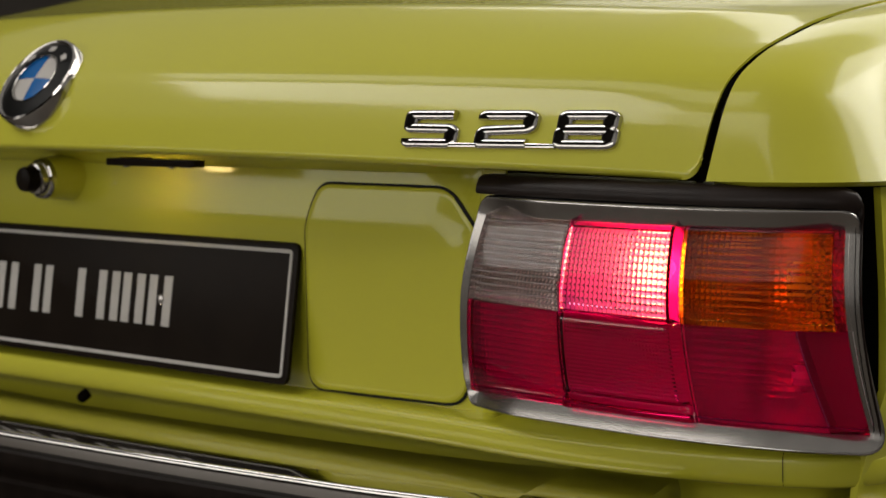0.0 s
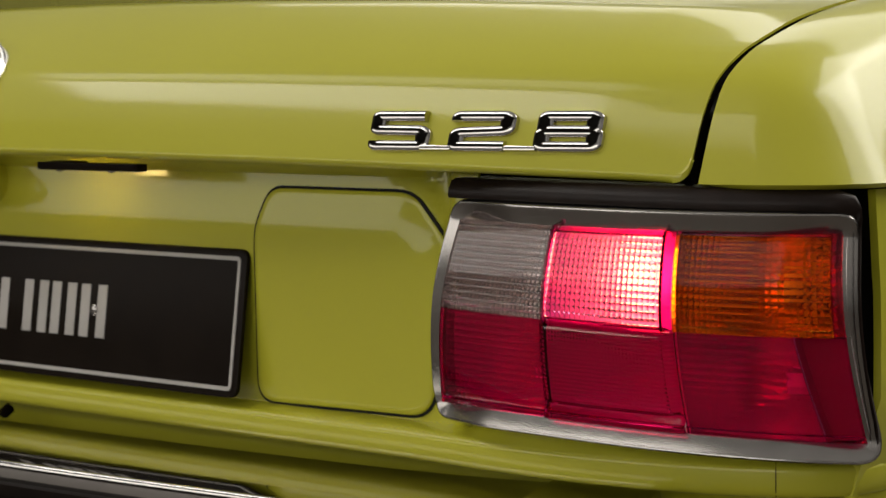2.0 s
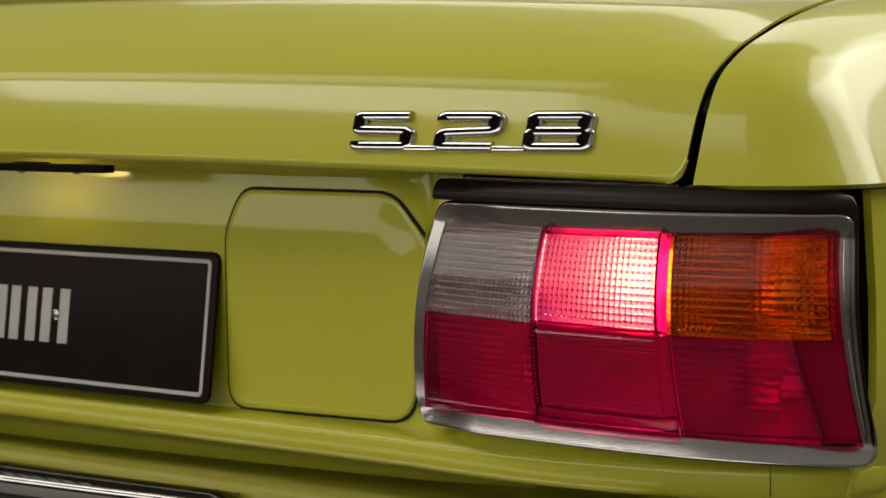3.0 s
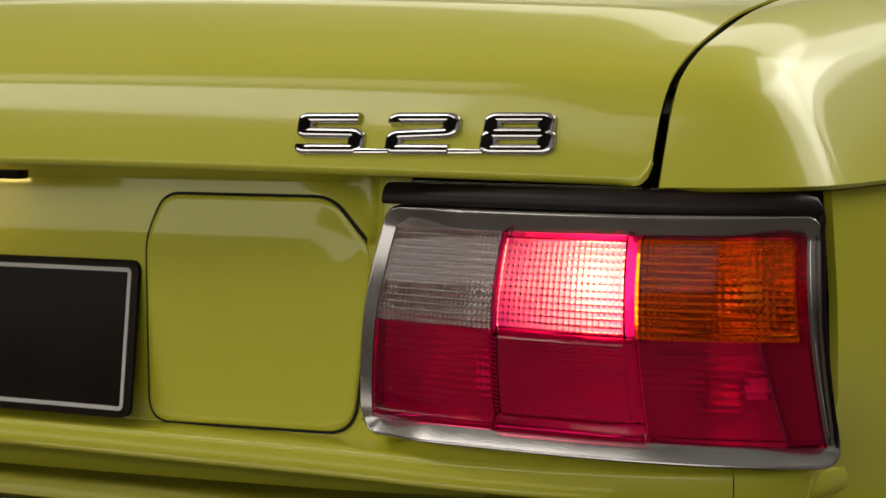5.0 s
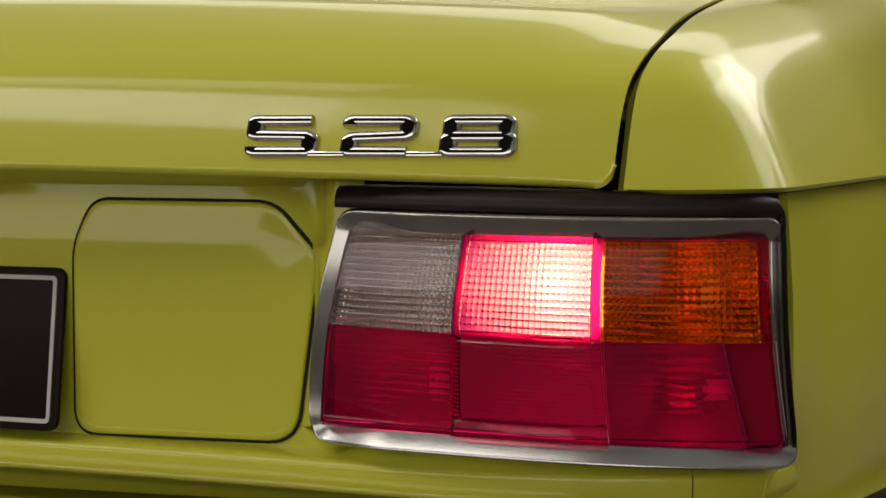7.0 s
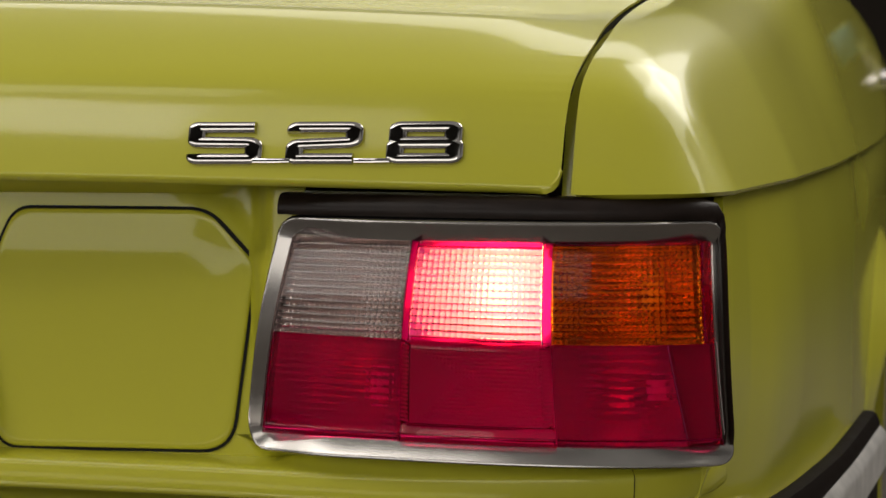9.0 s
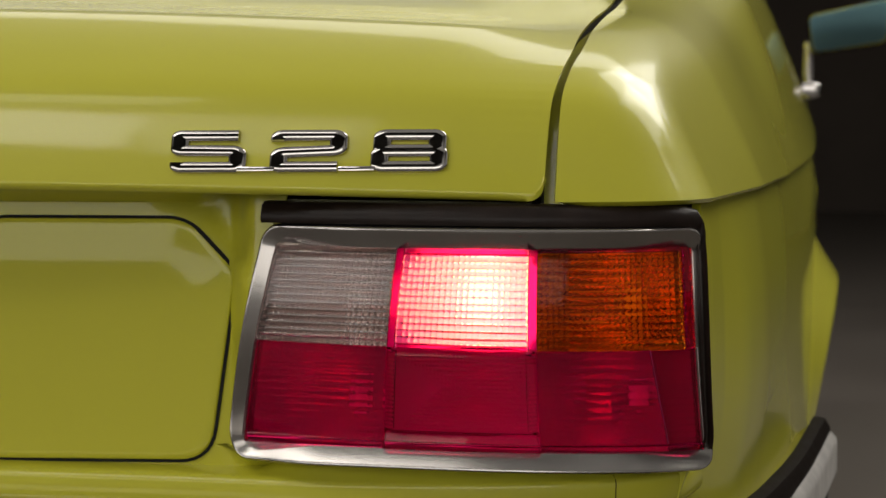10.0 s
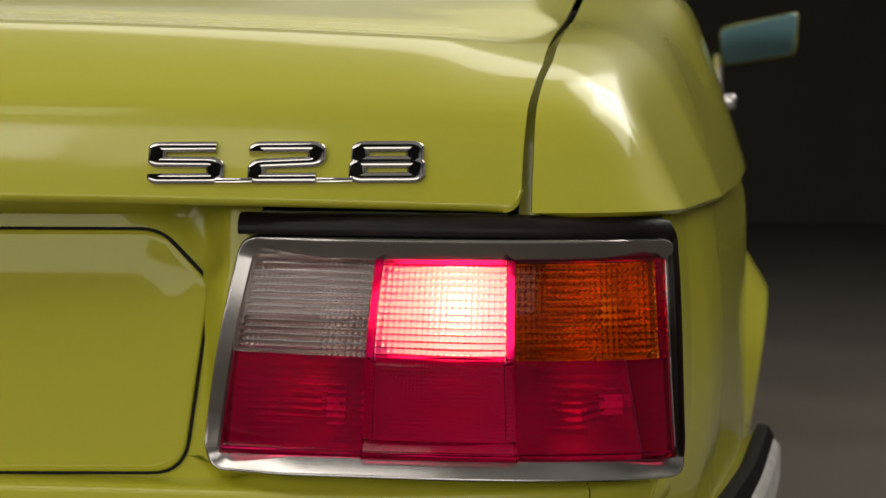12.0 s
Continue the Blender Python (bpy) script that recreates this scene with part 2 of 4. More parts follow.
lid_edge = 0.6715
rows = []
for x in np.r_[np.linspace(-lid_edge, -0.66, 12), np.linspace(-0.65, 0.65, 80), np.linspace(0.66, lid_edge, 12)]:
    # the lower corners are rounded off
    lift = 0.011 - math.sqrt(max(0.0, 0.011 ** 2 - max(0.0, abs(x) - (lid_edge - 0.011)) ** 2))
    row = []
    side = smoothstep(0.585, 0.668, abs(x))
    for y, z in LID:
        if z > 0.8381 and side > 0:
            # slide towards the rounder section at the same height
            y += (float(np.interp(z, LID_SIDE[:, 1], LID_SIDE[:, 0])) - y) * side
        if z < 0.838 + lift:
            shift = float(np.interp(0.838 + lift, LID[3:LID_FACE, 1], LID[3:LID_FACE, 0]))
            hem = 1 - 0.92 * smoothstep(lid_edge - 0.024, lid_edge - 0.009, abs(x))
            y, z = (y * hem + shift, z + lift) if z < 0.838 else (shift, 0.838 + lift)
        row.append((x * (1 + 0.0105 * smoothstep(0.0, 0.1, y)), lid_foot(x) + y * (1 - lid_foot(x) * 0.3), z + crown(x) * (1 + 0.8 * smoothstep(0.03, 0.12, y) + 2.9 * smoothstep(0.14, 0.6, y))))
    rows.append(row)
bm, v = grid(rows)
trunk_lid = part("trunk_lid", bm, PAINT, car, "lime-yellow boot lid with a sharp crease", out=(0, -0.5, 1), solid=-0.002, sharp=60)

# the wing: a soft triangle from the gap beside the lid to the crease along the flank
GAP = spline([(0.6775, -0.018, 0.842), (0.677, 0.0, 0.88), (0.677, 0.012, 0.899), (0.680, 0.06, 0.9245), (0.681, 0.12, 0.942), (0.682, 0.21, 0.957),
              (0.686, 0.5, 0.991), (0.69, 0.75, 1.0)], 80)
CREASE = [(0.6775, -0.019, 0.8355), (0.700, -0.0125, 0.8345), (0.735, -0.001, 0.833), (0.760, 0.014, 0.833), (0.7745, 0.040, 0.833), (0.7795, 0.075, 0.833), (0.787, 0.13, 0.8335),
          (0.803, 0.25, 0.834), (0.82, 0.5, 0.835), (0.832, 0.75, 0.836), (0.840, 1.02, 0.837), (0.843, 1.4, 0.838), (0.843, 2.0, 0.839), (0.842, 2.8, 0.84), (0.83, 3.4, 0.84), (0.79, 4.5, 0.80)]
TOPS = [(0.677, 0.011, 0.897), (0.679, 0.045, 0.918), (0.680, 0.075, 0.929), (0.681, 0.12, 0.942), (0.6815, 0.18, 0.953), (0.682, 0.24, 0.961), (0.683, 0.33, 0.972),
        (0.685, 0.43, 0.983), (0.687, 0.56, 0.996), (0.69, 0.75, 1.005), (0.70, 1.02, 1.03), (0.715, 1.4, 1.05), (0.72, 2.0, 1.045), (0.72, 2.8, 1.03), (0.72, 3.4, 1.0), (0.70, 4.5, 0.88)]
BULGE = [(0.677, 0.003, 0.882), (0.688, 0.019, 0.9005), (0.705, 0.041, 0.9115), (0.7155, 0.066, 0.9225), (0.722, 0.10, 0.938), (0.7265, 0.145, 0.9535), (0.7345, 0.205, 0.9685),
         (0.747, 0.32, 0.985), (0.757, 0.52, 1.01), (0.765, 0.75, 1.03), (0.768, 1.02, 1.045), (0.768, 1.4, 1.055), (0.768, 2.0, 1.05), (0.768, 2.8, 1.035), (0.765, 3.4, 1.0), (0.735, 4.5, 0.872)]
# half-way up between crease and shoulder, where the corner is rounder
WAIST = [(0.677, -0.009, 0.863), (0.695, -0.0022, 0.872), (0.722, 0.0112, 0.877), (0.745, 0.030, 0.878), (0.7575, 0.058, 0.881), (0.763, 0.092, 0.886), (0.769, 0.15, 0.892), (0.782, 0.26, 0.903)]
WAIST += [tuple(0.5 * (np.array(p) + np.array(q)) + np.array((0.003, 0, 0))) for p, q in zip(CREASE[8:], BULGE[8:])]
C, B, T, M = (np.array(q) for q in (CREASE, BULGE, TOPS, WAIST))


def resample(a, n):
    """Points by the row's number, eased, so that the three edges stay in step."""
    p = np.vstack([2 * a[0] - a[1], a, 2 * a[-1] - a[-2]])
    out = []
    for s in np.linspace(0, len(a) - 1, n):
        i = min(int(s), len(a) - 2)
        t = s - i
        q0, q1, q2, q3 = p[i], p[i + 1], p[i + 2], p[i + 3]
        out.append(0.5 * (2 * q1 + (q2 - q0) * t + (2 * q0 - 5 * q1 + 4 * q2 - q3) * t * t + (3 * q1 - q0 - 3 * q2 + q3) * t ** 3))
    return np.array(out)


def mirrored(bm_rows, side):
    return [[(p[0] * side, p[1], p[2]) for p in r] for r in bm_rows]


rc, rb, rt, rm = resample(C, 151), resample(B, 151), resample(T, 151), resample(M, 151)
SIDE_Y, SIDE_X = C[5:, 1], C[5:, 0]


def lid_distance(y, z):
    """Distance outwards from the side view of the lid, negative inside."""
    p, a, b = np.array((y, z)), LID_SIDE[:-1], LID_SIDE[1:]
    d = b - a
    t = np.clip(((p - a) * d).sum(1) / (d * d).sum(1), 0, 1)
    t[0] = min(t[0], ((p - a[0]) @ d[0]) / (d[0] @ d[0]))
    away = p - (a + d * t[:, None])
    i = int(np.argmin((away ** 2).sum(1)))
    return math.copysign(math.hypot(*away[i]), d[i, 0] * away[i, 1] - d[i, 1] * away[i, 0])


def wing_field(p):
    """Zero on the wing: the lid's surface carried outwards, blended with the leaning side."""
    x, y, z = p
    rear = lid_distance(y - lid_foot(min(x, 0.80)), z)
    lean = 0.36 + 0.16 * (1 - smoothstep(0.03, 0.40, y))
    side_x = 0.7795 - 0.15 * (0.075 - y) if y < 0.075 else float(np.interp(y, SIDE_Y, SIDE_X))
    up = z - 0.833
    side = (x - side_x + lean * up + 0.5 * up * abs(up)) / math.hypot(1, lean)
    k = 0.034 + 0.02 * smoothstep(0.05, 0.5, y) + 0.012 * smoothstep(0.91, 0.85, z)
    h = max(k - abs(rear - side), 0.0) / k
    return max(rear, side) + h * h * k / 4


def onto_wing(p, free):
    """Slide a point onto the wing along the free axes."""
    p = np.array(p, float)
    for _ in range(8):
        f = wing_field(p)
        g = np.array([(wing_field(p + e) - wing_field(p - e)) / 0.0006 for e in np.eye(3) * 0.0003]) * free
        step = -f * g / max(1e-6, g @ g)
        p = p + step * min(1.0, 0.02 / max(1e-9, np.linalg.norm(step)))
        if abs(f) < 1e-5:
            break
    return p


def gap_x(y):
    return 0.6785 + 0.0065 * smoothstep(0.0, 0.1, y)


wing_rows = []
for i, (c, b, t, m) in enumerate(zip(rc, rb, rt, rm)):
    far = smoothstep(0.45, 0.72, c[1])
    p, q = b + (m - b) * 0.5, b + (t - b) * 0.5
    tight = np.array(spline([c, m, p], 12).tolist() + [tuple(p * (1 - w) ** 2 + b * 2 * w * (1 - w) + q * w * w) for w in np.linspace(0, 1, 9)[1:]] + [tuple(q + (t - q) * w) for w in (0.25, 0.5, 0.75, 1.0)])
    near = tight
    if far < 1:
        t2 = onto_wing((gap_x(t[1]), t[1], t[2]), (0, 0.4, 1))
        c2 = onto_wing((max(c[0], gap_x(-1)), c[1], 0.8335), (smoothstep(18, 36, i), 1, 0))
        share = smoothstep(0, 14, i)
        way = spline([c2, onto_wing(m, (1, 1, 1)), onto_wing(b, (1, 1, 1)), t2], 24)
        # beside the gap the lines run straight up
        way = [q * share + (c2 + (t2 - c2) * w) * (1 - share) for q, w in zip(way, np.linspace(0, 1, 24))]
        mids = [onto_wing((max(q[0], gap_x(q[1])), q[1], q[2]), (share, 1, share)) for q in way[1:-1]]
        near = spline([c2] + mids + [t2], 24)
    line = near * (1 - far) + tight * far
    rc[i] = line[0]
    inner = min(1.0, i / 12)
    c = Vector(line[0])
    row = [tuple(c + Vector((-0.012 * inner, 0.012, -0.004 * inner))), tuple(c + Vector((-0.0025 * inner, 0.0025, -0.003 * inner)))]
    wing_rows.append(row + [tuple(u) for u in line])
for side in (1, -1):
    bm, v = grid(mirrored(wing_rows, side))
    part("rear_wing", bm, PAINT, car, "lime-yellow rear wing with a soft shoulder", out=(side, -0.3, 0.6), solid=-0.004, sharp=50)

# the flank below the crease, with the wheel arch left open
arch_y, arch_z, arch_r = 1.17, 0.31, 0.372


def flank_x(y, z):
    base = float(np.interp(y, rc[40:, 1], rc[40:, 0]))
    return base + 0.002 * math.sin((0.833 - z) * 7) - 0.05 * max(0, 0.52 - z) ** 1.3 - 0.012 * smoothstep(0.69, 0.59, z) * smoothstep(0.62, 0.2, y)


flank_ys = np.r_[np.linspace(0.052, 0.12, 7), np.linspace(0.15, 4.5, 88)]
for side in (1, -1):
    rows = []
    for y in flank_ys:
        foot = 0.36
        for wy, wr in ((arch_y, arch_r), (3.78, 0.38)):
            if abs(y - wy) < wr:
                foot = max(foot, arch_z + math.sqrt(wr ** 2 - (y - wy) ** 2))
        edge = float(np.interp(y, rc[30:, 1], rc[30:, 0])) - 0.009
        row = []
        for w in np.linspace(0, 1, 15):
            z = 0.829 * (1 - w) + foot * w
            row.append(((edge + 0.005 * min(1, 6 * w) - 0.012 * smoothstep(0.69, 0.59, z) - 0.012 * smoothstep(0.68, 0.65, z) * (1 - smoothstep(0.06, 0.13, y)) if y < 0.13 else flank_x(y, z) - 0.009 * max(0.0, 1 - 6 * w)) * side, y, z))
        rows.append(row)
    bm, v = grid(rows)
    part("flank", bm, PAINT, car, "lime-yellow flank below the body crease", out=(side, 0, 0), solid=-0.006, sharp=50)
    # the flared lips of the wheel arches: a flat rear-facing slope out to a crisp edge
    for wy, wr in ((arch_y, arch_r), (3.78, 0.38)):
        lip = []
        for a in np.linspace(radians(-8), radians(188), 48):
            cy, cz = wy - math.cos(a) * wr, arch_z + math.sin(a) * wr
            fx = flank_x(cy, max(cz, 0.4))
            full = min(1.0, max(0.0, (cz - 0.53) / 0.15))
            ring = []
            for dr, dx in ((0.056, -0.003), (0.042, 0.005), (0.026, 0.0145), (0.009, 0.025), (0.004, 0.0275), (-0.004, 0.028), (-0.013, 0.024), (-0.016, 0.018), (-0.016, -0.03), (0.0, -0.03), (0.05, -0.02)):
                ring.append(((fx + (dx if dx < 0 else dx * full)) * side, wy - math.cos(a) * (wr + dr), arch_z + math.sin(a) * (wr + dr)))
            lip.append(ring)
        bm, v = grid(lip, close_v=True)
        part("wheel_arch", bm, PAINT, car, "flared lime-yellow wheel arch lip", sharp=30)

# the painted channel under the gap between lid and wing
for side in (1, -1):
    rows = [[((p[0] + dx) * side, p[1] + 0.009 + dz * 0.4, p[2] - dz) for dx, dz in ((-0.009, 0.0095), (-0.003, 0.0105), (0.004, 0.0105), (0.012, 0.009))] for p in [q + np.array((0, 0.008, -0.003)) * (1 - smoothstep(0.885, 0.92, q[2])) for q in GAP]]
    part("gutter", grid(rows)[0], PAINT, car, "painted channel beside the boot lid", out=(0, -0.5, 1), solid=-0.002)
    # the black seal also stands in for the shade deep in the gap
    rows = [[((p[0] + dx) * side, p[1] + 0.007 + dz * 0.4, p[2] - dz) for dx, dz in ((-0.0155, 0.0035), (-0.0125, 0.004), (-0.0105, 0.006), (-0.0092, 0.0095), (-0.012, 0.0115), (-0.0155, 0.0115))] for p in GAP]
    part("lid_seal", grid(rows, close_v=True)[0], RUBBER, car, "black rubber seal added under the boot lid edge to darken the gap")

# ---- tail panel ----


def panel_y(x, z):
    """The upright panel under the lid that carries the plate and the filler flap."""
    return -0.001 + (0.82 - z) * 0.06 + 0.17 * 0.5 * (max(0.0, z - 0.786) + max(0.0, z - 0.792)) - 0.03 * smoothstep(0.455, 0.482, abs(x)) * smoothstep(0.652, 0.666, z) - 0.058 * smoothstep(0.831, 0.850, z) * (1 - smoothstep(0.42, 0.45, abs(x))) + 0.007 * smoothstep(0.003, 0.014, (abs(x) + z - 1.2485) / 1.414)


flap_outline = rounded([(0.268, 0.654), (0.4405, 0.657), (0.4625, 0.786), (0.428, 0.8205), (0.2885, 0.8205), (0.274, 0.79)], [0.018, 0.022, 0.012, 0.014, 0.012, 0.03], n=7)
rows = []
for x in np.r_[np.linspace(-0.49, -0.44, 14), np.linspace(-0.43, 0.43, 60), np.linspace(0.44, 0.49, 14)]:
    # towards the lamps it ends along their slanting edge
    row = []
    for z in np.linspace(0.644, 0.86, 46):
        reach = 0.4735 + (z - 0.674) * 0.222 - 0.007 + 0.05 * smoothstep(0.669, 0.662, z)
        px = x if abs(x) < 0.43 else math.copysign(0.43 + (abs(x) - 0.43) * (reach - 0.43) / 0.06, x)
        row.append((px, panel_y(px, z), z))
    rows.append(row)
bm, v = grid(rows)
part("tail_panel", bm, PAINT, car, "lime-yellow tail panel under the boot lid", out=(0, -1, 0), solid=-0.002)


def on_panel(x, z, up):
    return Vector((x, panel_y(min(x, 0.45), z) - up, z))


def on_flap(x, z, up):
    corner = 0.004 * math.exp(-(((x - 0.438) / 0.016) ** 2 + ((z - 0.796) / 0.016) ** 2))
    return Vector((x, panel_y(min(x, 0.45), z) - up + corner * (up > 0.002), z))


def filled(outline, place, thick, edge):
    """A plate with a fine inner grid, so that its face can bend."""
    c = Vector((sum(p[0] for p in outline) / len(outline), sum(p[1] for p in outline) / len(outline)))
    rings = []
    for k, (scale, up) in enumerate([(1.0, 0.0), (1.0, thick - edge), (0.996, thick - edge * 0.3), (0.985, thick)] + [(s, thick) for s in np.linspace(0.94, 0.06, 14)]):
        rings.append([place(c.x + (p[0] - c.x) * scale, c.y + (p[1] - c.y) * scale, up) for p in outline])
    bm, v = grid(rings, close_v=True)
    bm.faces.new(v[-1])
    return bm


filler_flap = part("filler_flap", filled(flap_outline, on_flap, 0.0034, 0.0024), PAINT, car, "lime-yellow filler flap with one cut corner", sharp=60)
# dark gap round the flap
part("gap", ribbon(flap_outline, [(-0.0020, 0.0005), (-0.0020, 0.0014), (0.0006, 0.0014), (0.0006, 0.0005)], True, on_panel), DARK, filler_flap, "dark shut line")

# the ledge under the panel, round to the corners
LEDGE = spline([(0.0, -0.012), (0.25, -0.012), (0.42, -0.013), (0.50, -0.017), (0.57, -0.016), (0.64, -0.005), (0.695, 0.012), (0.735, 0.033), (0.756, 0.058), (0.765, 0.09), (0.770, 0.12)], 70)
ledge_path = [(-x, y) for x, y in LEDGE[:0:-1]] + [tuple(p) for p in LEDGE]
rows = []
for i, (x, y) in enumerate(ledge_path):
    a = Vector(ledge_path[max(0, i - 1)])
    b = Vector(ledge_path[min(len(ledge_path) - 1, i + 1)])
    t = (b - a).normalized()
    out = Vector((t.y, -t.x))
    row = []
    for d, z in ((-0.07, 0.658), (-0.03, 0.6545), (-0.022, 0.6532), (-0.016, 0.6525), (-0.012, 0.652), (-0.008, 0.6514), (-0.004, 0.6508), (-0.0012, 0.6499), (0.0004, 0.6482), (0.0012, 0.646), (0.0002, 0.637), (-0.0004, 0.6335), (-0.0014, 0.631), (-0.0032, 0.629), (-0.008, 0.6272), (-0.03, 0.6235), (-0.046, 0.619), (-0.053, 0.61), (-0.054, 0.56), (-0.06, 0.4)):
        # under the lamps its back rises to their frames
        rise = 0.0095 * smoothstep(-0.002, -0.014, d) * smoothstep(0.47, 0.50, abs(x)) * (1 - smoothstep(0.71, 0.745, abs(x)))
        row.append((x + out.x * d, y + out.y * d, z + (rise if z > 0.65 else 0)))
    rows.append(row)
bm, v = grid(rows)
part("ledge", bm, PAINT, car, "folded lime-yellow ledge below the tail panel", out=(0, -1, 0), solid=-0.003, sharp=70)

seam_i = int(np.argmin(np.abs(LEDGE[:, 0] - 0.716)))
sx, sy = LEDGE[seam_i]
along = Vector(LEDGE[seam_i + 1] - LEDGE[seam_i - 1]).normalized()
rows = []
for s in (-0.0003, 0.0003):
    rows.append([(sx + along.x * s + along.y * d, sy + along.y * s - along.x * d, z) for d, z in ((-0.0035, 0.6515), (0.0008, 0.6482), (0.0016, 0.646), (0.0006, 0.637), (0.0, 0.6335), (-0.003, 0.6288))])
bm, v = grid(rows)
part("seam", bm, DARK, car, "dark panel joint", out=(0.5, -1, 0), solid=-0.001)

# ---- tail lamp ----


def lens_y(x, z):
    y = -0.048 + (0.062 * ((x - 0.55) / 0.22) ** 2.78 if x > 0.55 else 0.008 * ((0.55 - x) / 0.09) ** 2)
    return y + 0.007 * (max(0, z - 0.755) / 0.05) ** 2 + 0.02 * (max(0, 0.755 - z) / 0.083) ** 1.6


def on_lamp(x, z, up):
    slope = (lens_y(x + 0.001, z) - lens_y(x - 0.001, z)) / 0.002
    n = Vector((slope, -1, 0)).normalized()
    return Vector((x, lens_y(x, z), z)) + n * up


tail_light = new("tail_light")
tail_light.parent = car
tail_light["label"] = "wide tail lamp with clear, red and amber lenses, its stop lamp lit"
TOPZ = lambda x: 0.8065 - 0.014 * (x - 0.5)
BOTZ = lambda x: 0.6755 - 0.027 * (x - 0.477) + 0.002 * (1 - ((x - 0.62) / 0.15) ** 2)
LEFT = lambda z: 0.4735 + (z - 0.674) * 0.222
RIGHT = lambda z: 0.7708 - (z - 0.668) * 0.055
COL1 = lambda z: 0.568 + (z - 0.673) * 0.095
COL2 = lambda z: 0.669


def lens(name, left, right, low, high, cols, rows_n, depth, mat, proud=0.0, label="", per=5, foot=0, lift=0.0, ramp=None, across=0.45, rise=None):
    """One closed moulding: smooth outside, with rows of small pillows moulded on the inside."""
    nu, nv = cols * per, rows_n * per
    front, back = [], []
    for i in range(nu + 1):
        a = i / nu
        rf, rbk = [], []
        for j in range(nv + 1):
            b = j / nv
            z0, z1 = low(0.6), high(0.6)
            z = z0 + (z1 - z0) * b
            x = left(z) + (right(z) - left(z)) * a
            z = low(x) + (high(x) - low(x)) * b
            edge = min(1.0, a / 0.075, (1 - a) / 0.075, b / foot if foot else 1, (1 - b) / foot if foot else 1) if proud else 0
            rim = min(1.0, min(a, 1 - a) / 0.012, min(b, 1 - b) / 0.02)
            up = lift + proud * edge - 0.0015 * (1 - rim) ** 2 * (ramp is None)
            if ramp:
                up += ramp[0] + (ramp[1] - ramp[0]) * a
            if rise:
                up += rise[0] + (rise[1] - rise[0]) * b
            rf.append(on_lamp(x, z, up))
            f, g = (a * cols) % 1.0, (b * rows_n) % 1.0
            h = depth * (across * (1 - (2 * f - 1) ** 2) + 0.9 * (1 - (2 * g - 1) ** 2))
            rbk.append(on_lamp(x, z, up - 0.0042 - (h if 0 < i < nu and 0 < j < nv else 0)))
        front.append(rf)
        back.append(rbk)
    bm, v = grid(front)
    _, w = grid(back, bm=bm, flip=True)
    ring = lambda q: [q[i][0] for i in range(nu + 1)] + [q[nu][j] for j in range(1, nv + 1)] + [q[i][nv] for i in range(nu - 1, -1, -1)] + [q[0][j] for j in range(nv - 1, 0, -1)]
    r1, r2 = ring(v), ring(w)
    for k in range(len(r1)):
        bm.faces.new((r1[k], r2[k], r2[(k + 1) % len(r1)], r1[(k + 1) % len(r1)]))
    ob = part(name, bm, mat, tail_light, label, sharp=25)
    ob.visible_shadow = False
    return ob


mid = lambda x: 0.7450 - 0.03 * (x - 0.5)
mid_up = lambda x: mid(x) + 0.0002
g1 = lambda f, d: (lambda z: f(z) + d)
foot_top = lambda x: BOTZ(x) + 0.0046
foot_up = lambda x: BOTZ(x) + 0.0048
step_up = lambda x: BOTZ(x) + 0.0115
lens("lens", LEFT, g1(COL1, -0.0001), mid_up, TOPZ, 24, 14, 0.0016, CLEAR_LENS, 0, "clear ribbed reversing lens", across=0.3)
lens("lens_rim", g1(COL1, 0.0062), g1(COL2, -0.0062), mid, lambda x: mid(x) + 0.0035, 12, 2, 0.0, RIM_LENS, 0.0, "magenta foot of the stop lens", rise=(0.0002, 0.006))
lens("lens", g1(COL1, 0.0062), g1(COL2, -0.0062), lambda x: mid(x) + 0.00353, lambda x: TOPZ(x) - 0.00403, 22, 13, 0.0014, LIT_LENS, 0.0, "red stop lens, tinted paler and pinker for the lit lamp's glow", lift=0.006)
lens("lens_rim", g1(LEFT, -0.0036), g1(LEFT, -0.0001), mid_up, TOPZ, 2, 24, 0.0007, CLEAR_LENS, 0.0, "yellowed sloping side of the clear lens", ramp=(-0.0065, 0.0))
lens("lens_rim", g1(LEFT, -0.0036), g1(LEFT, -0.0001), BOTZ, mid, 2, 12, 0.0, RED_SIDE, 0.0, "dark sloping side of the tail lens", ramp=(-0.0065, 0.0))
lens("lens_rim", COL1, g1(COL1, 0.006), mid_up, TOPZ, 2, 8, 0.0, RIM_LENS, 0.0, "magenta side of the stop lens", ramp=(0.0, 0.006))
lens("lens_rim", g1(COL2, -0.006), g1(COL2, -0.0001), mid_up, TOPZ, 2, 8, 0.0, RIM_LENS, 0.0, "magenta side of the stop lens", ramp=(0.006, 0.0))
lens("lens_rim", g1(COL1, 0.0062), g1(COL2, -0.0062), lambda x: TOPZ(x) - 0.004, TOPZ, 12, 2, 0.0, RIM_LENS, 0.0, "magenta top edge of the stop lens", rise=(0.006, 0.0015))
lens("lens", COL2, g1(RIGHT, -0.0062), mid_up, lambda x: TOPZ(x) - 0.0027, 26, 14, 0.0019, AMBER_LENS, 0, "amber ribbed indicator lens", across=0.32)
lens("lens_rim", COL2, g1(RIGHT, -0.0062), lambda x: TOPZ(x) - 0.0025, TOPZ, 14, 2, 0.0, RED_LENS, 0, "red top edge of the indicator lens", lift=0.0012)
lens("lens_rim", g1(RIGHT, -0.006), RIGHT, mid_up, TOPZ, 2, 12, 0.0008, RED_LENS, 0, "red end of the indicator lens")
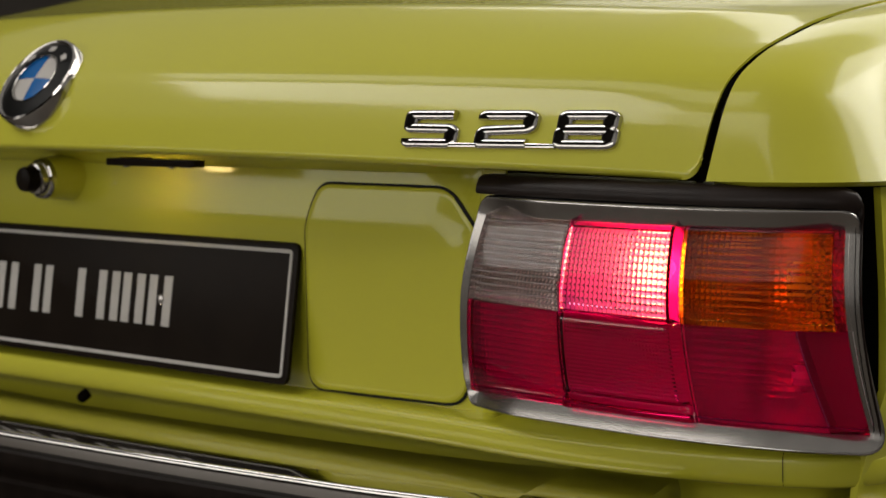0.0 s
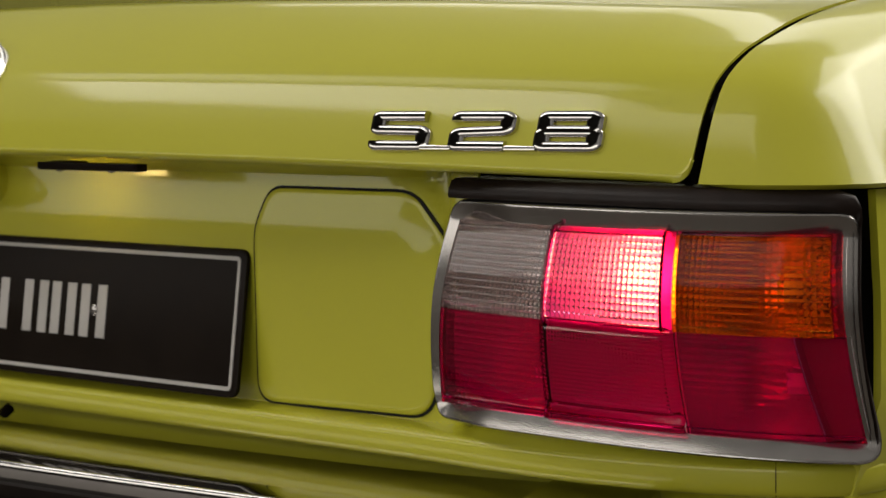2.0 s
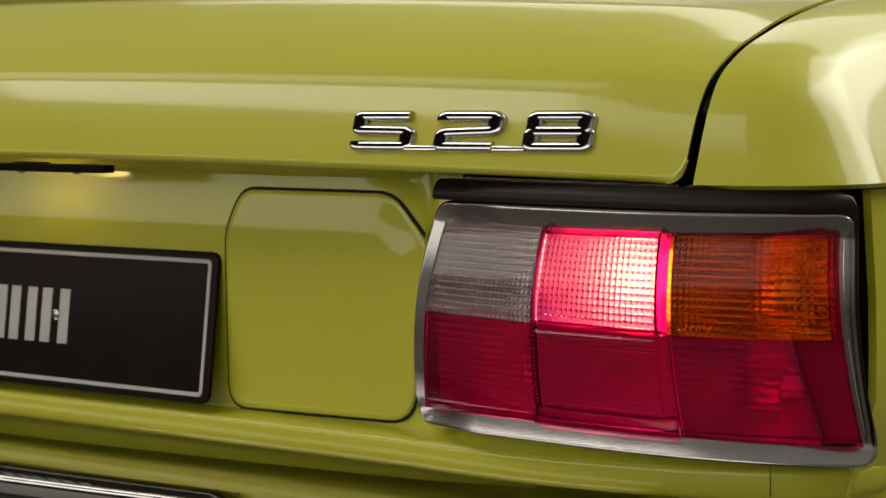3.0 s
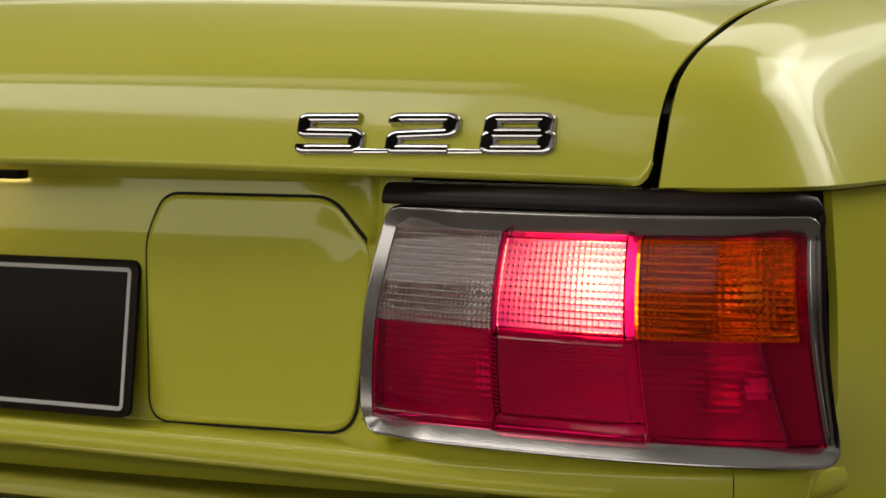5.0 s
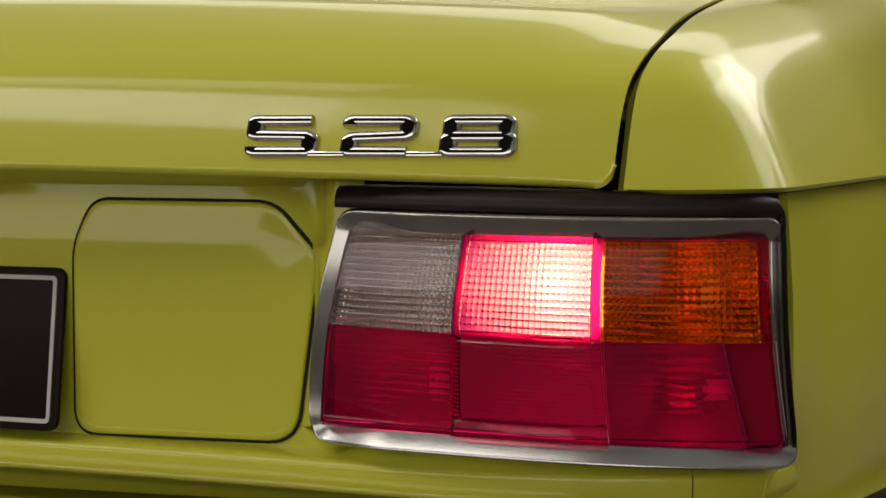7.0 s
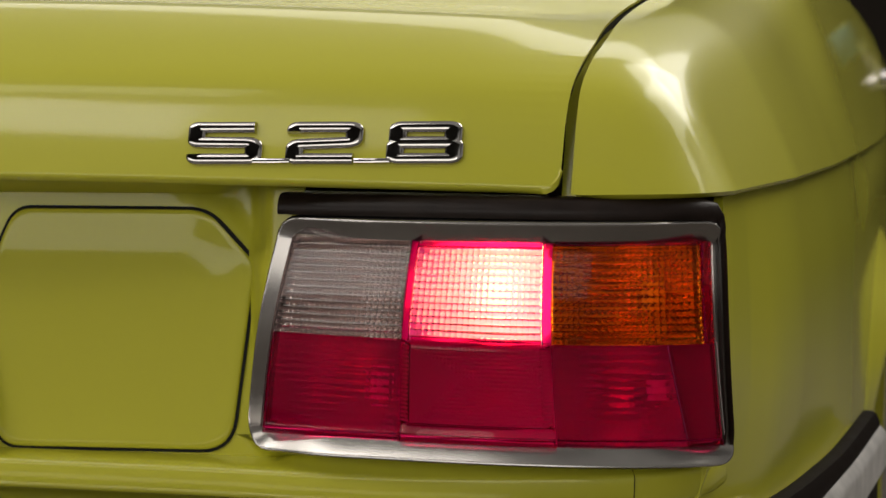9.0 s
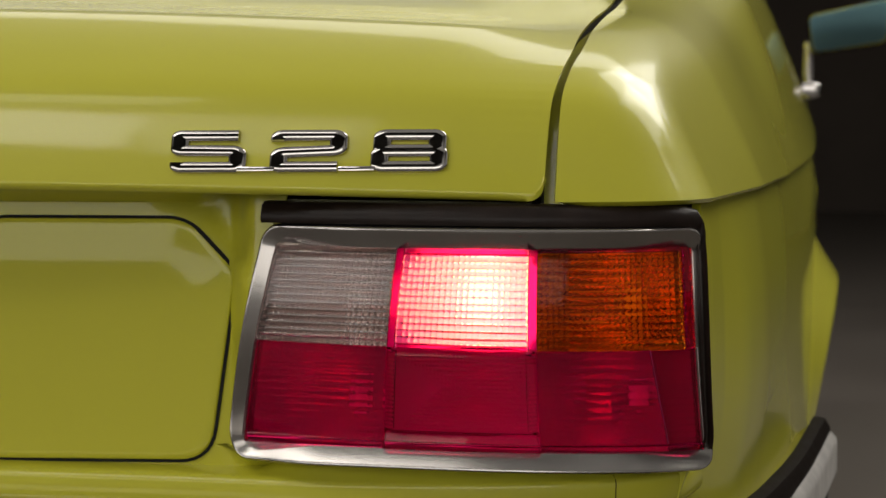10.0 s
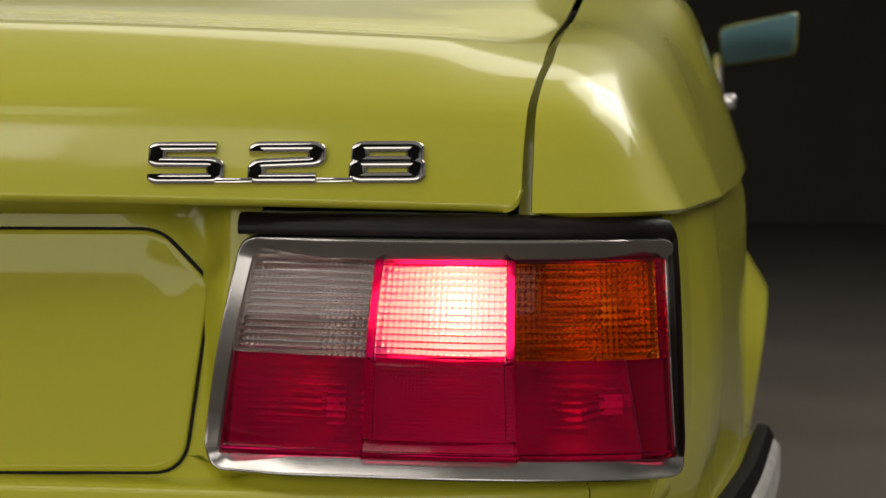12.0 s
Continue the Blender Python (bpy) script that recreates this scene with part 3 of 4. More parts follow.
lens("lens", LEFT, g1(COL1, -0.0001), foot_up, mid, 23, 14, 0.0007, RED_LENS, 0, across=0.3, label="dark red ribbed tail lens")
lens("lens", COL1, g1(COL2, -0.0001), step_up, mid, 40, 20, 0.0007, RED_LENS, 0.0062, "dark red reflector lens", per=2, foot=0.06)
lens("lens_rim", COL1, g1(COL2, -0.0001), foot_up, lambda x: step_up(x) - 0.0001, 14, 2, 0.0, RED_LENS, 0, "glossy red step below the reflector lens", rise=(0.0062, 0.0004))
lens("lens", COL2, RIGHT, foot_up, mid, 26, 14, 0.0007, RED_LENS, 0, across=0.3, label="dark red ribbed tail lens")
for l, r, lift in ((LEFT, g1(COL1, -0.0001), 0.0014), (COL1, g1(COL2, -0.0001), 0.0062), (COL2, RIGHT, 0.0014)):
    lens("lens_rim", l, r, BOTZ, foot_top, 14, 2, 0.0, RED_LENS, 0, "smooth red foot of the lens", lift=lift)

# chambers behind the lenses; the lower outer one ends at a slanting inner wall
WALL_END = lambda z: 0.7475 - (z - 0.669) * 0.16
back_y = 0.042
bulb_at = Vector((0.629, -0.007, 0.772))
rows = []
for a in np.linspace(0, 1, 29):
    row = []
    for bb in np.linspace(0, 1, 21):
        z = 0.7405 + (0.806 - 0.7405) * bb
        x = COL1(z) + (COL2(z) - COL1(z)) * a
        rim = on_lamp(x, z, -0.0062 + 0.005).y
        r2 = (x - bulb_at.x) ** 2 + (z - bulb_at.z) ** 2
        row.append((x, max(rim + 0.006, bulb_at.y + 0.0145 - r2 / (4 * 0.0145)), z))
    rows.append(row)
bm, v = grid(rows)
# not silvered like the others: its colour carries the pink glow
part("reflector", bm, PINK_GLOW_REFLECTOR, tail_light, "dished reflector with the lamp's pink glow in its colour", out=(0, -1, 0), solid=-0.001)
OUTER_LEFT = g1(LEFT, -0.0042)
for l, r, lo, hi, chamber in ((OUTER_LEFT, COL1, 0.7445, 0.806, CLEAR_REFLECTOR), (COL2, RIGHT, 0.7375, 0.802, REFLECTOR), (OUTER_LEFT, COL1, 0.674, 0.7445, TAIL_REFLECTOR), (COL1, COL2, 0.672, 0.7405, PLAIN_REFLECTOR), (COL2, WALL_END, 0.669, 0.7375, TAIL_REFLECTOR)):
    rows = []
    zc, mx = (lo + hi) / 2, (l((lo + hi) / 2) + r((lo + hi) / 2)) / 2
    for k, s in enumerate((1.0, 0.9, 0.78, 0.56, 0.3, 0.05)):
        f = (0.0, 0.25, 0.62, 0.88, 0.98, 1.0)[k]
        ring = []
        for a, b in [(i / 8, 0) for i in range(8)] + [(1, j / 6) for j in range(6)] + [(1 - i / 8, 1) for i in range(8)] + [(0, 1 - j / 6) for j in range(6)]:
            z = lo + (hi - lo) * b
            x = l(z) + (r(z) - l(z)) * a
            p = on_lamp(x, z, -0.0062)
            x, z = mx + (x - mx) * s, zc + (z - zc) * s
            ring.append((x, p.y + (max(back_y, p.y + 0.03) - p.y) * f, z))
        rows.append(ring)
    bm, v = grid(rows, close_v=True)
    bm.faces.new(v[-1])
    part("reflector", bm, chamber, tail_light, "silvered lamp chamber")

bm = lathe([(0.0001, -0.004), (0.0055, -0.0026), (0.0102, 0.0016), (0.012, 0.0085), (0.0106, 0.0145), (0.006, 0.019), (0.006, 0.026)], pose(0.629, -0.017, 0.772, -90), 24)
part("bulb", bm, LIT_BULB, tail_light, "lit filament bulb")
for bx, by, bz in ((0.552, -0.012, 0.766), (0.725, 0.012, 0.768), (0.728, 0.014, 0.705), (0.545, 0.0, 0.704)):
    bm = lathe([(0.0001, 0), (0.004, 0.001), (0.0072, 0.004), (0.0085, 0.009), (0.0075, 0.014), (0.005, 0.018), (0.005, 0.026)], pose(bx, by, bz, -90), 16)
    part("bulb", bm, BULB, tail_light, "unlit bulb")

# the plain end of the lamp body beyond the inner wall
rows = []
for z in np.linspace(0.669, 0.7375, 12):
    rows.append([(x, on_lamp(x, z, -0.0062).y + d, z) for x, d in ((WALL_END(z) + 0.0004, 0.0), (WALL_END(z) + 0.001, 0.008), ((WALL_END(z) + RIGHT(z)) / 2, 0.009), (RIGHT(z) - 0.001, 0.006), (RIGHT(z), 0.001))])
bm, v = grid(rows)
part("lamp_end", bm, LAMP_BODY, tail_light, "plain grey end of the lamp body", solid=-0.0006)
# an added pale strip that bounces light into the indicator's red end
rows = [[(RIGHT(z) + dx, on_lamp(RIGHT(z) + dx, z, -0.0055).y + d, z) for dx, d in ((-0.0075, 0.012), (-0.006, 0.01), (-0.003, 0.008), (0.0, 0.005))] for z in np.linspace(0.738, 0.801, 12)]
part("lamp_end", grid(rows)[0], LAMP_BODY, tail_light, "grey strip added to brighten the red end of the indicator", solid=-0.0006)

# chrome frame round the lenses, dished towards them
frame_outline = rounded([(0.4700, 0.6755), (0.7713, 0.6665), (0.764, 0.8032), (0.4980, 0.8068)], [0.007, 0.009, 0.006, 0.004], n=9)
fine = []
for i, p in enumerate(frame_outline):
    q = frame_outline[(i + 1) % len(frame_outline)]
    m = max(1, int((Vector(q) - Vector(p)).length / 0.006))
    fine += [tuple(Vector(p).lerp(Vector(q), k / m)) for k in range(m)]


def side_widths(n):
    """The frame is broad above and below and slim at the sides."""
    return 1.0 * n.y ** 2 + (0.8 if n.x > 0 else 0.6) * n.x ** 2, (1.28 if n.y > 0 else 1.0) * n.y ** 2 + (0.46 if n.x > 0 else 0.0) * n.x ** 2


def on_seal(x, z, up):
    return on_lamp(min(max(x, 0.462), 0.785), z, up)


def on_frame(x, z, up):
    """The frame lies deeper beside the lenses than above and below them."""
    sunk = 0.0085 * smoothstep(LEFT(z) + 0.055, LEFT(z) - 0.002, x) + 0.005 * smoothstep(RIGHT(z) - 0.045, RIGHT(z) + 0.001, x)
    z += 0.0024 * max(0.0, 1 - ((x - 0.62) / 0.15) ** 2) * smoothstep(0.70, 0.68, z)
    return on_lamp(min(max(x, 0.455), 0.785), z, up - sunk)


FRAME = [(0.0012, -0.006), (0.0008, -0.0006), (0.0002, 0.0), (-0.0002, 0.0002), (-0.0098, 0.0074), (-0.0102, 0.0077), (-0.0111, 0.0081), (-0.0120, 0.0079), (-0.0127, 0.0068), (-0.013, 0.0045), (-0.0128, -0.02), (0.0, -0.02)]
part("frame", ribbon(fine, FRAME, True, on_frame, side_widths), SATIN, tail_light, "brushed bright metal lamp surround", sharp=35)
# rubber seal above and beside the frame
seal_path = [(0.490, 0.8225), (0.60, 0.8215), (0.70, 0.8195), (0.752, 0.8185), (0.7645, 0.815), (0.769, 0.803), (0.7715, 0.76), (0.7732, 0.70), (0.7738, 0.678), (0.7728, 0.6675)]
seal_path = [tuple(p) for p in spline(seal_path, 90)]
part("seal", ribbon(seal_path, [(-0.002, -0.03), (-0.002, 0.002), (0.0, 0.0038), (0.005, 0.0045), (0.0095, 0.0035), (0.0115, 0.0), (0.0115, -0.03)], False, on_seal, lambda n: (n.y ** 2 + 0.25 * n.x ** 2, n.y ** 2 - 1.3 * n.x ** 2)),
     SEAL, tail_light, "black rubber lamp seal", sharp=50)

# ---- number plate ----


def on_plate(x, z, up):
    return Vector((x, -0.1429 * (0.772 - z) + 0.0022 - up, z))


plate = new("number_plate")
plate.parent = car
plate["label"] = "black show plate with a white border and lettering"
part("plate", slab(rounded([(-0.257, 0.658), (0.267, 0.658), (0.267, 0.772), (-0.257, 0.772)], 0.009), on_plate, 0.0035, 0.0012), BLACK, plate)
part("border", ribbon(rounded([(-0.2495, 0.665), (0.2595, 0.665), (0.2595, 0.765), (-0.2495, 0.765)], 0.003, n=3), [(-0.0016, 0.0034), (-0.0014, 0.0042), (0.0014, 0.0042), (0.0016, 0.0034)], True, on_plate), WHITE, plate, "white painted border")
# lettering as plain upright bars
for x0, x1 in ((-0.171, -0.131), (-0.122, -0.075), (-0.068, -0.008), (0.012, 0.042), (0.047, 0.077), (0.083, 0.114)):
    stem = 0.011
    for left in (x0, x1 - stem):
        part("lettering_bar", slab([(left, 0.6935), (left + stem, 0.6935), (left + stem, 0.7365), (left, 0.7365)], lambda x, z, up: on_plate(x, z, up + 0.0033), 0.0008, 0.0003), WHITE, plate, "white bar in place of lettering")
bm = lathe([(0.0045, 0), (0.0045, 0.001), (0.0034, 0.002), (0.0001, 0.0023)], Matrix.Translation(on_plate(0.1, 0.716, 0.0038)) @ pose(0, 0, 0, 90), 20)
part("screw", bm, SATIN, plate, "plate screw")

# ---- plate lamp under the lid ----
plate_lamp = new("plate_lamp")
plate_lamp.parent = car
plate_lamp["label"] = "black plate lamp strip giving warm light"
part("housing", slab(rounded([(0.087, -0.056), (0.203, -0.056), (0.203, -0.043), (0.087, -0.043)], 0.003, n=3), lambda x, y, up: Vector((x, y, 0.8390 - up)), 0.006, 0.001), BLACK, plate_lamp)
for sx in (0.108, 0.168):
    part("screw", lathe([(0.003, 0), (0.003, 0.0012), (0.0001, 0.002)], pose(sx, -0.0495, 0.833, 180), 14), SATIN, plate_lamp)
part("diffuser", slab(rounded([(0.090, 0.8342), (0.122, 0.8342), (0.122, 0.8384), (0.090, 0.8384)], 0.0012, n=4), lambda x, z, up: Vector((x, -0.0432 + up, z)), 0.003, 0.0006), PLATE_BULB, plate_lamp, "glowing plate lamp diffuser")
# unseen piece added to block the diffuser's light towards the lid
part("shield", slab(rounded([(0.090, -0.044), (0.124, -0.044), (0.124, -0.034), (0.090, -0.034)], 0.002, n=3), lambda x, y, up: Vector((x, y, 0.8396 - up)), 0.0012, 0.0003), BLACK, plate_lamp, "black shield added over the diffuser to keep its light off the lid")

# ---- lock ----
lock = new("lid_lock")
lock.parent = car
lock["label"] = "boot lock button in a body-coloured hood"
at = pose(-0.041, 0.0, 0.8175, 90)
part("hood", lathe([(0.0212, -0.006), (0.0205, 0.004), (0.0195, 0.014), (0.0185, 0.026), (0.017, 0.030), (0.0148, 0.030), (0.0148, 0.024)], at, 36), PAINT, lock)
part("lip", lathe([(0.0150, 0.026), (0.0152, 0.0302), (0.0165, 0.0314), (0.0180, 0.0308), (0.0189, 0.028), (0.0186, 0.0262)], at, 36), CHROME, lock, "chrome lip round the mouth of the hood")
part("collar", lathe([(0.0145, 0.022), (0.0145, 0.036), (0.0136, 0.0382), (0.0119, 0.0386), (0.0115, 0.037)], at, 36), CHROME, lock, "bright chrome collar")
part("button", lathe([(0.0113, 0.024), (0.0113, 0.047), (0.0103, 0.0497), (0.008, 0.0504), (0.0001, 0.0507)], at, 36), BLACK, lock, "black push button")

# ---- badge ----
badge = new("badge")
badge.parent = car
badge["label"] = "polished chrome model number on the boot lid"
SX = 0.62


def on_badge(x, z, up):
    t = math.tan(radians(18))
    y = lid_y(x, 0.8565) + (z - 0.8565) * t
    return Vector((x, y, z)) + Vector((0, -1, t)).normalized() * (up + 0.0008)


HALF = [(0.0036, -0.010), (0.0036, 0.0009), (0.0034, 0.0017), (0.0029, 0.0023), (0.0022, 0.0027), (0.0014, 0.0029), (0.0007, 0.00295)]
PROFILE = [(-a, up) for a, up in HALF] + [(0.0, 0.00296)] + HALF[::-1]


def stroke(points, x0, width, z0, height, closed, r=0.0018):
    h = 0.0036
    pts = [(h + a * (width * SX - 2 * h), h + b * (height - 2 * h)) for a, b in points]
    path = rounded(pts, r, closed=closed, n=8)
    return ribbon(path, PROFILE, closed, lambda a, b, up: on_badge(x0 + a / SX, z0 + b, up))


BZ, BH = 0.8525, 0.0272
part("digit", stroke([(1, 1), (0, 1), (0, 0.53), (1, 0.51), (1, 0), (0, 0), (0, 0.14)], 0.4355, 0.049, BZ, BH, False, [0, 0.0009, 0.0012, 0.0028, 0.0018, 0.0018, 0]), CHROME, badge)
part("digit", stroke([(0, 0.84), (0, 1), (1, 1), (1, 0.52), (0, 0.45), (0, 0), (1, 0)], 0.499, 0.049, BZ, BH, False, [0, 0.0018, 0.0024, 0.0024, 0.0024, 0.0009, 0]), CHROME, badge)
part("digit", stroke([(0.03, 0.52), (0.03, 1), (0.97, 1), (0.97, 0.52)], 0.5625, 0.0485, BZ, BH, True), CHROME, badge)
part("digit", stroke([(0, 0), (0, 0.48), (1, 0.48), (1, 0)], 0.5625, 0.0485, BZ, BH, True), CHROME, badge)
for x0, x1 in ((0.479, 0.503), (0.543, 0.566)):
    part("link", slab([(x0, BZ + 0.0005), (x1, BZ + 0.0005), (x1, BZ + 0.0036), (x0, BZ + 0.0036)], on_badge, 0.0032, 0.0006), CHROME, badge)

# ---- round emblem ----
emblem = new("emblem")
emblem.parent = car
emblem["label"] = "round enamel emblem with blue and white quarters in a chrome ring"
em = Matrix.Translation((-0.002, -0.056, 0.9025)) @ pose(0, 0, 0, 52) @ Matrix.Diagonal((1.08, 1.08, 1.08, 1))
part("ring", lathe([(0.0415, -0.01), (0.0415, 0.003), (0.0405, 0.0052), (0.0388, 0.006), (0.0372, 0.005), (0.0365, 0.0035)], em, 64), CHROME, emblem, "chrome ring")
part("disc", lathe([(0.0368, -0.006), (0.0368, 0.0042), (0.03, 0.0058), (0.0236, 0.0066), (0.0232, 0.0045), (0.0001, 0.0045)], em, 64), ENAMEL, emblem, "black enamel disc")
part("inner_ring", lathe([(0.0238, 0.004), (0.0238, 0.007), (0.0231, 0.0073), (0.0224, 0.007), (0.0224, 0.004)], em, 64), CHROME, emblem)
for k in range(4):
    rows = []
    for r in np.linspace(0.0003, 0.0223, 6):
        rows.append([em @ Vector((r * math.cos(a), r * math.sin(a), 0.0052 + 0.0016 * (1 - (r / 0.0223) ** 2))) for a in np.linspace(k * math.pi / 2 + 0.012, (k + 1) * math.pi / 2 - 0.012, 12)])
    bm, v = grid(rows)
    part("quarter", bm, WHITE if k % 2 == 0 else BLUE, emblem, "white enamel quarter" if k % 2 == 0 else "blue enamel quarter", solid=-0.001)
for a0 in (135, 90, 45):
    bm = bmesh.new()
    rows = [[em @ Vector((r * math.cos(a), r * math.sin(a), 0.0078 - (r - 0.0236) * 0.17)) for a in np.linspace(radians(a0 - 7), radians(a0 + 7), 6)] for r in (0.0275, 0.0325)]
    bm, v = grid(rows)
    part("lettering_bar", bm, WHITE, emblem, "silver bar in place of lettering", solid=-0.0006)

# ---- bumper ----
bumper = new("bumper")
bumper.parent = car
bumper["label"] = "chrome rear bumper with a black rubber strip"
BUMP = spline([(0.0, -0.137), (0.2, -0.127), (0.365, -0.114), (0.46, -0.103), (0.565, -0.08), (0.66, -0.05), (0.727, -0.008), (0.772, 0.06), (0.798, 0.17), (0.815, 0.30), (0.829, 0.42), (0.845, 0.60)], 110)
bump_path = [(-x, y) for x, y in BUMP[:0:-1]] + [tuple(p) for p in BUMP]


def sweep(path, profile, closed=True, caps=True, drop=0.0):
    rows = []
    for i, (x, y) in enumerate(path):
        a, b = Vector(path[max(0, i - 1)]), Vector(path[min(len(path) - 1, i + 1)])
        t = (b - a).normalized()
        rows.append([(x + t.y * d, y - t.x * d, z - drop * smoothstep(0.05, 0.4, y)) for d, z in profile])
    bm, v = grid(rows, close_v=closed)
    if caps:
        bm.faces.new(v[0])
        bm.faces.new(v[-1][::-1])
    return bm


chrome_profile = [(-0.11, 0.585), (-0.11, 0.617), (-0.07, 0.6165), (-0.03, 0.6145), (-0.0026, 0.6127), (-0.0011, 0.6122), (-0.0001, 0.611), (0.0004, 0.6094), (0.0006, 0.6065), (0.0006, 0.604), (-0.0002, 0.597), (-0.0018, 0.588), (-0.004, 0.578), (-0.004, 0.50), (-0.004, 0.485), (-0.02, 0.475), (-0.10, 0.475)]
cut = next(i for i, p in enumerate(bump_path) if p[0] > 0.572)
end = next(i for i, p in enumerate(bump_path) if p[0] > 0.655)
total = len(bump_path)
part("bar", sweep(bump_path[total - cut:cut], chrome_profile), CHROME, bumper, "chrome bar", sharp=50)
for path in (bump_path[cut - 1:end], bump_path[total - end:total - cut + 1]):
    part("cap", sweep(path, [(d + 0.0025, z + (0.0035 if z > 0.6 else 0)) for d, z in chrome_profile]), CHROME, bumper, "raised chrome cap over the end of the bar", sharp=50)
for path in (bump_path[end:], bump_path[:total - end]):
    part("corner_bar", sweep(path, [(d + 0.002, z - (0.001 if z > 0.6 else 0) - (0.022 if z > 0.6 and d < -0.02 else 0)) for d, z in chrome_profile], drop=0.012), CHROME, bumper, "chrome corner piece", sharp=50)
# the strip's top rib imitates the dark reflection in the chrome face
part("rubber_strip", sweep(bump_path, [(-0.006, 0.515), (0.009, 0.518), (0.011, 0.522), (0.011, 0.545), (0.008, 0.548), (0.008, 0.553), (0.011, 0.556), (0.011, 0.572), (0.008, 0.575), (0.008, 0.58), (0.0105, 0.583), (0.0105, 0.591), (0.007, 0.596), (-0.006, 0.597)]), RUBBER, bumper, "ribbed black rubber strip, its top rib standing in for dark-reflecting chrome")

for path in ([p for p in bump_path if p[0] > 0.775 and p[1] > 0.06], [p for p in bump_path if p[0] < -0.775 and p[1] > 0.06]):
    part("rubber_edge", sweep(path, [(0.001, 0.57), (0.0125, 0.572), (0.0135, 0.59), (0.0125, 0.604), (0.008, 0.612), (0.002, 0.6135), (-0.003, 0.613), (-0.003, 0.57)], drop=0.01), RUBBER, bumper, "black rubber edge on the bumper side")
trim = [p for p in bump_path if p[0] > 0.79]
part("trim_strip", sweep(trim, [(0.004, 0.588), (0.003, 0.594), (0.006, 0.5975), (0.0185, 0.584), (0.019, 0.578), (0.019, 0.553), (0.0105, 0.553)]), ALUMINIUM, bumper, "worn bright strip along the bumper side")
part("rubber_stop", lathe([(0.005, 0), (0.005, 0.008), (0.0035, 0.0105), (0.0001, 0.011)], pose(-0.036, 0.012, 0.619, 120), 16), RUBBER, bumper, "small black rubber stop")

# ---- greenhouse, door parts and mirror along the flank ----
for side in (1, -1):
    rows = []
    for y in np.linspace(1.05, 3.2, 20):
        top = 1.38 - 0.35 * smoothstep(1.55, 1.0, y) - 0.3 * smoothstep(2.5, 3.3, y)
        rows.append([((0.715 - (z - 1.0) * 0.45) * side, y, z) for z in np.linspace(1.0, top, 6)])
    bm, v = grid(rows)
    part("side_window", bm, GLASS, car, "dark side window", solid=-0.006 * side)
    sill = spline([(0.722, 1.0, 1.008), (0.726, 1.6, 1.01), (0.727, 2.2, 1.008), (0.722, 3.1, 0.995)], 40)
    rows = []
    for p in sill:
        rows.append([((p[0] + dx) * side, p[1], p[2] + dz) for dx, dz in ((-0.006, -0.006), (0.006, -0.006), (0.009, 0.0), (0.006, 0.008), (-0.006, 0.008))])
    bm, v = grid(rows, close_v=True)
    part("window_trim", bm, CHROME, car, "chrome window trim")


def canopy(y0, y1):
    rows = []
    for y in np.linspace(y0, y1, 14):
        top = 1.40 - 0.395 * smoothstep(1.45, 0.6, y) - 0.36 * smoothstep(2.35, 3.25, y)
        w = 0.545 + 0.11 * smoothstep(1.6, 0.7, y) + 0.11 * smoothstep(2.4, 3.2, y)
        rows.append([(w * s, y, top + 0.03 * (1 - s * s)) for s in np.linspace(-1, 1, 13)])
    return grid(rows)[0]


part("roof", canopy(1.3, 2.5), PAINT, car, "lime-yellow roof", solid=-0.02)
# out of view; its depth is chosen so the deck mirrors lime
part("scuttle", canopy(0.72, 1.027), PAINT, car, "lime-yellow panel below the rear window, deepened for the deck to reflect", solid=-0.01)
part("rear_window", canopy(1.03, 1.297), GLASS, car, "dark rear window", solid=-0.006)
part("windscreen", canopy(2.503, 3.2), GLASS, car, "dark windscreen", solid=-0.006)
rows = []
for i in np.linspace(131, 150, 16).astype(int):
    x, y, z = rt[i]
    rows.append([(x * s * 0.997, y, z + 0.02 * (1 - s * s)) for s in np.linspace(-1, 1, 13)])
part("bonnet", grid(rows)[0], PAINT, car, "lime-yellow bonnet", solid=-0.012)
rows = [[(x, 4.497 + 0.03 * (1 - (x / 0.78) ** 2), z) for x in np.linspace(-0.76, 0.76, 9)] for z in np.linspace(0.36, 0.87, 5)]
part("front_panel", grid(rows)[0], PAINT, car, "plain lime-yellow front panel", solid=-0.006)

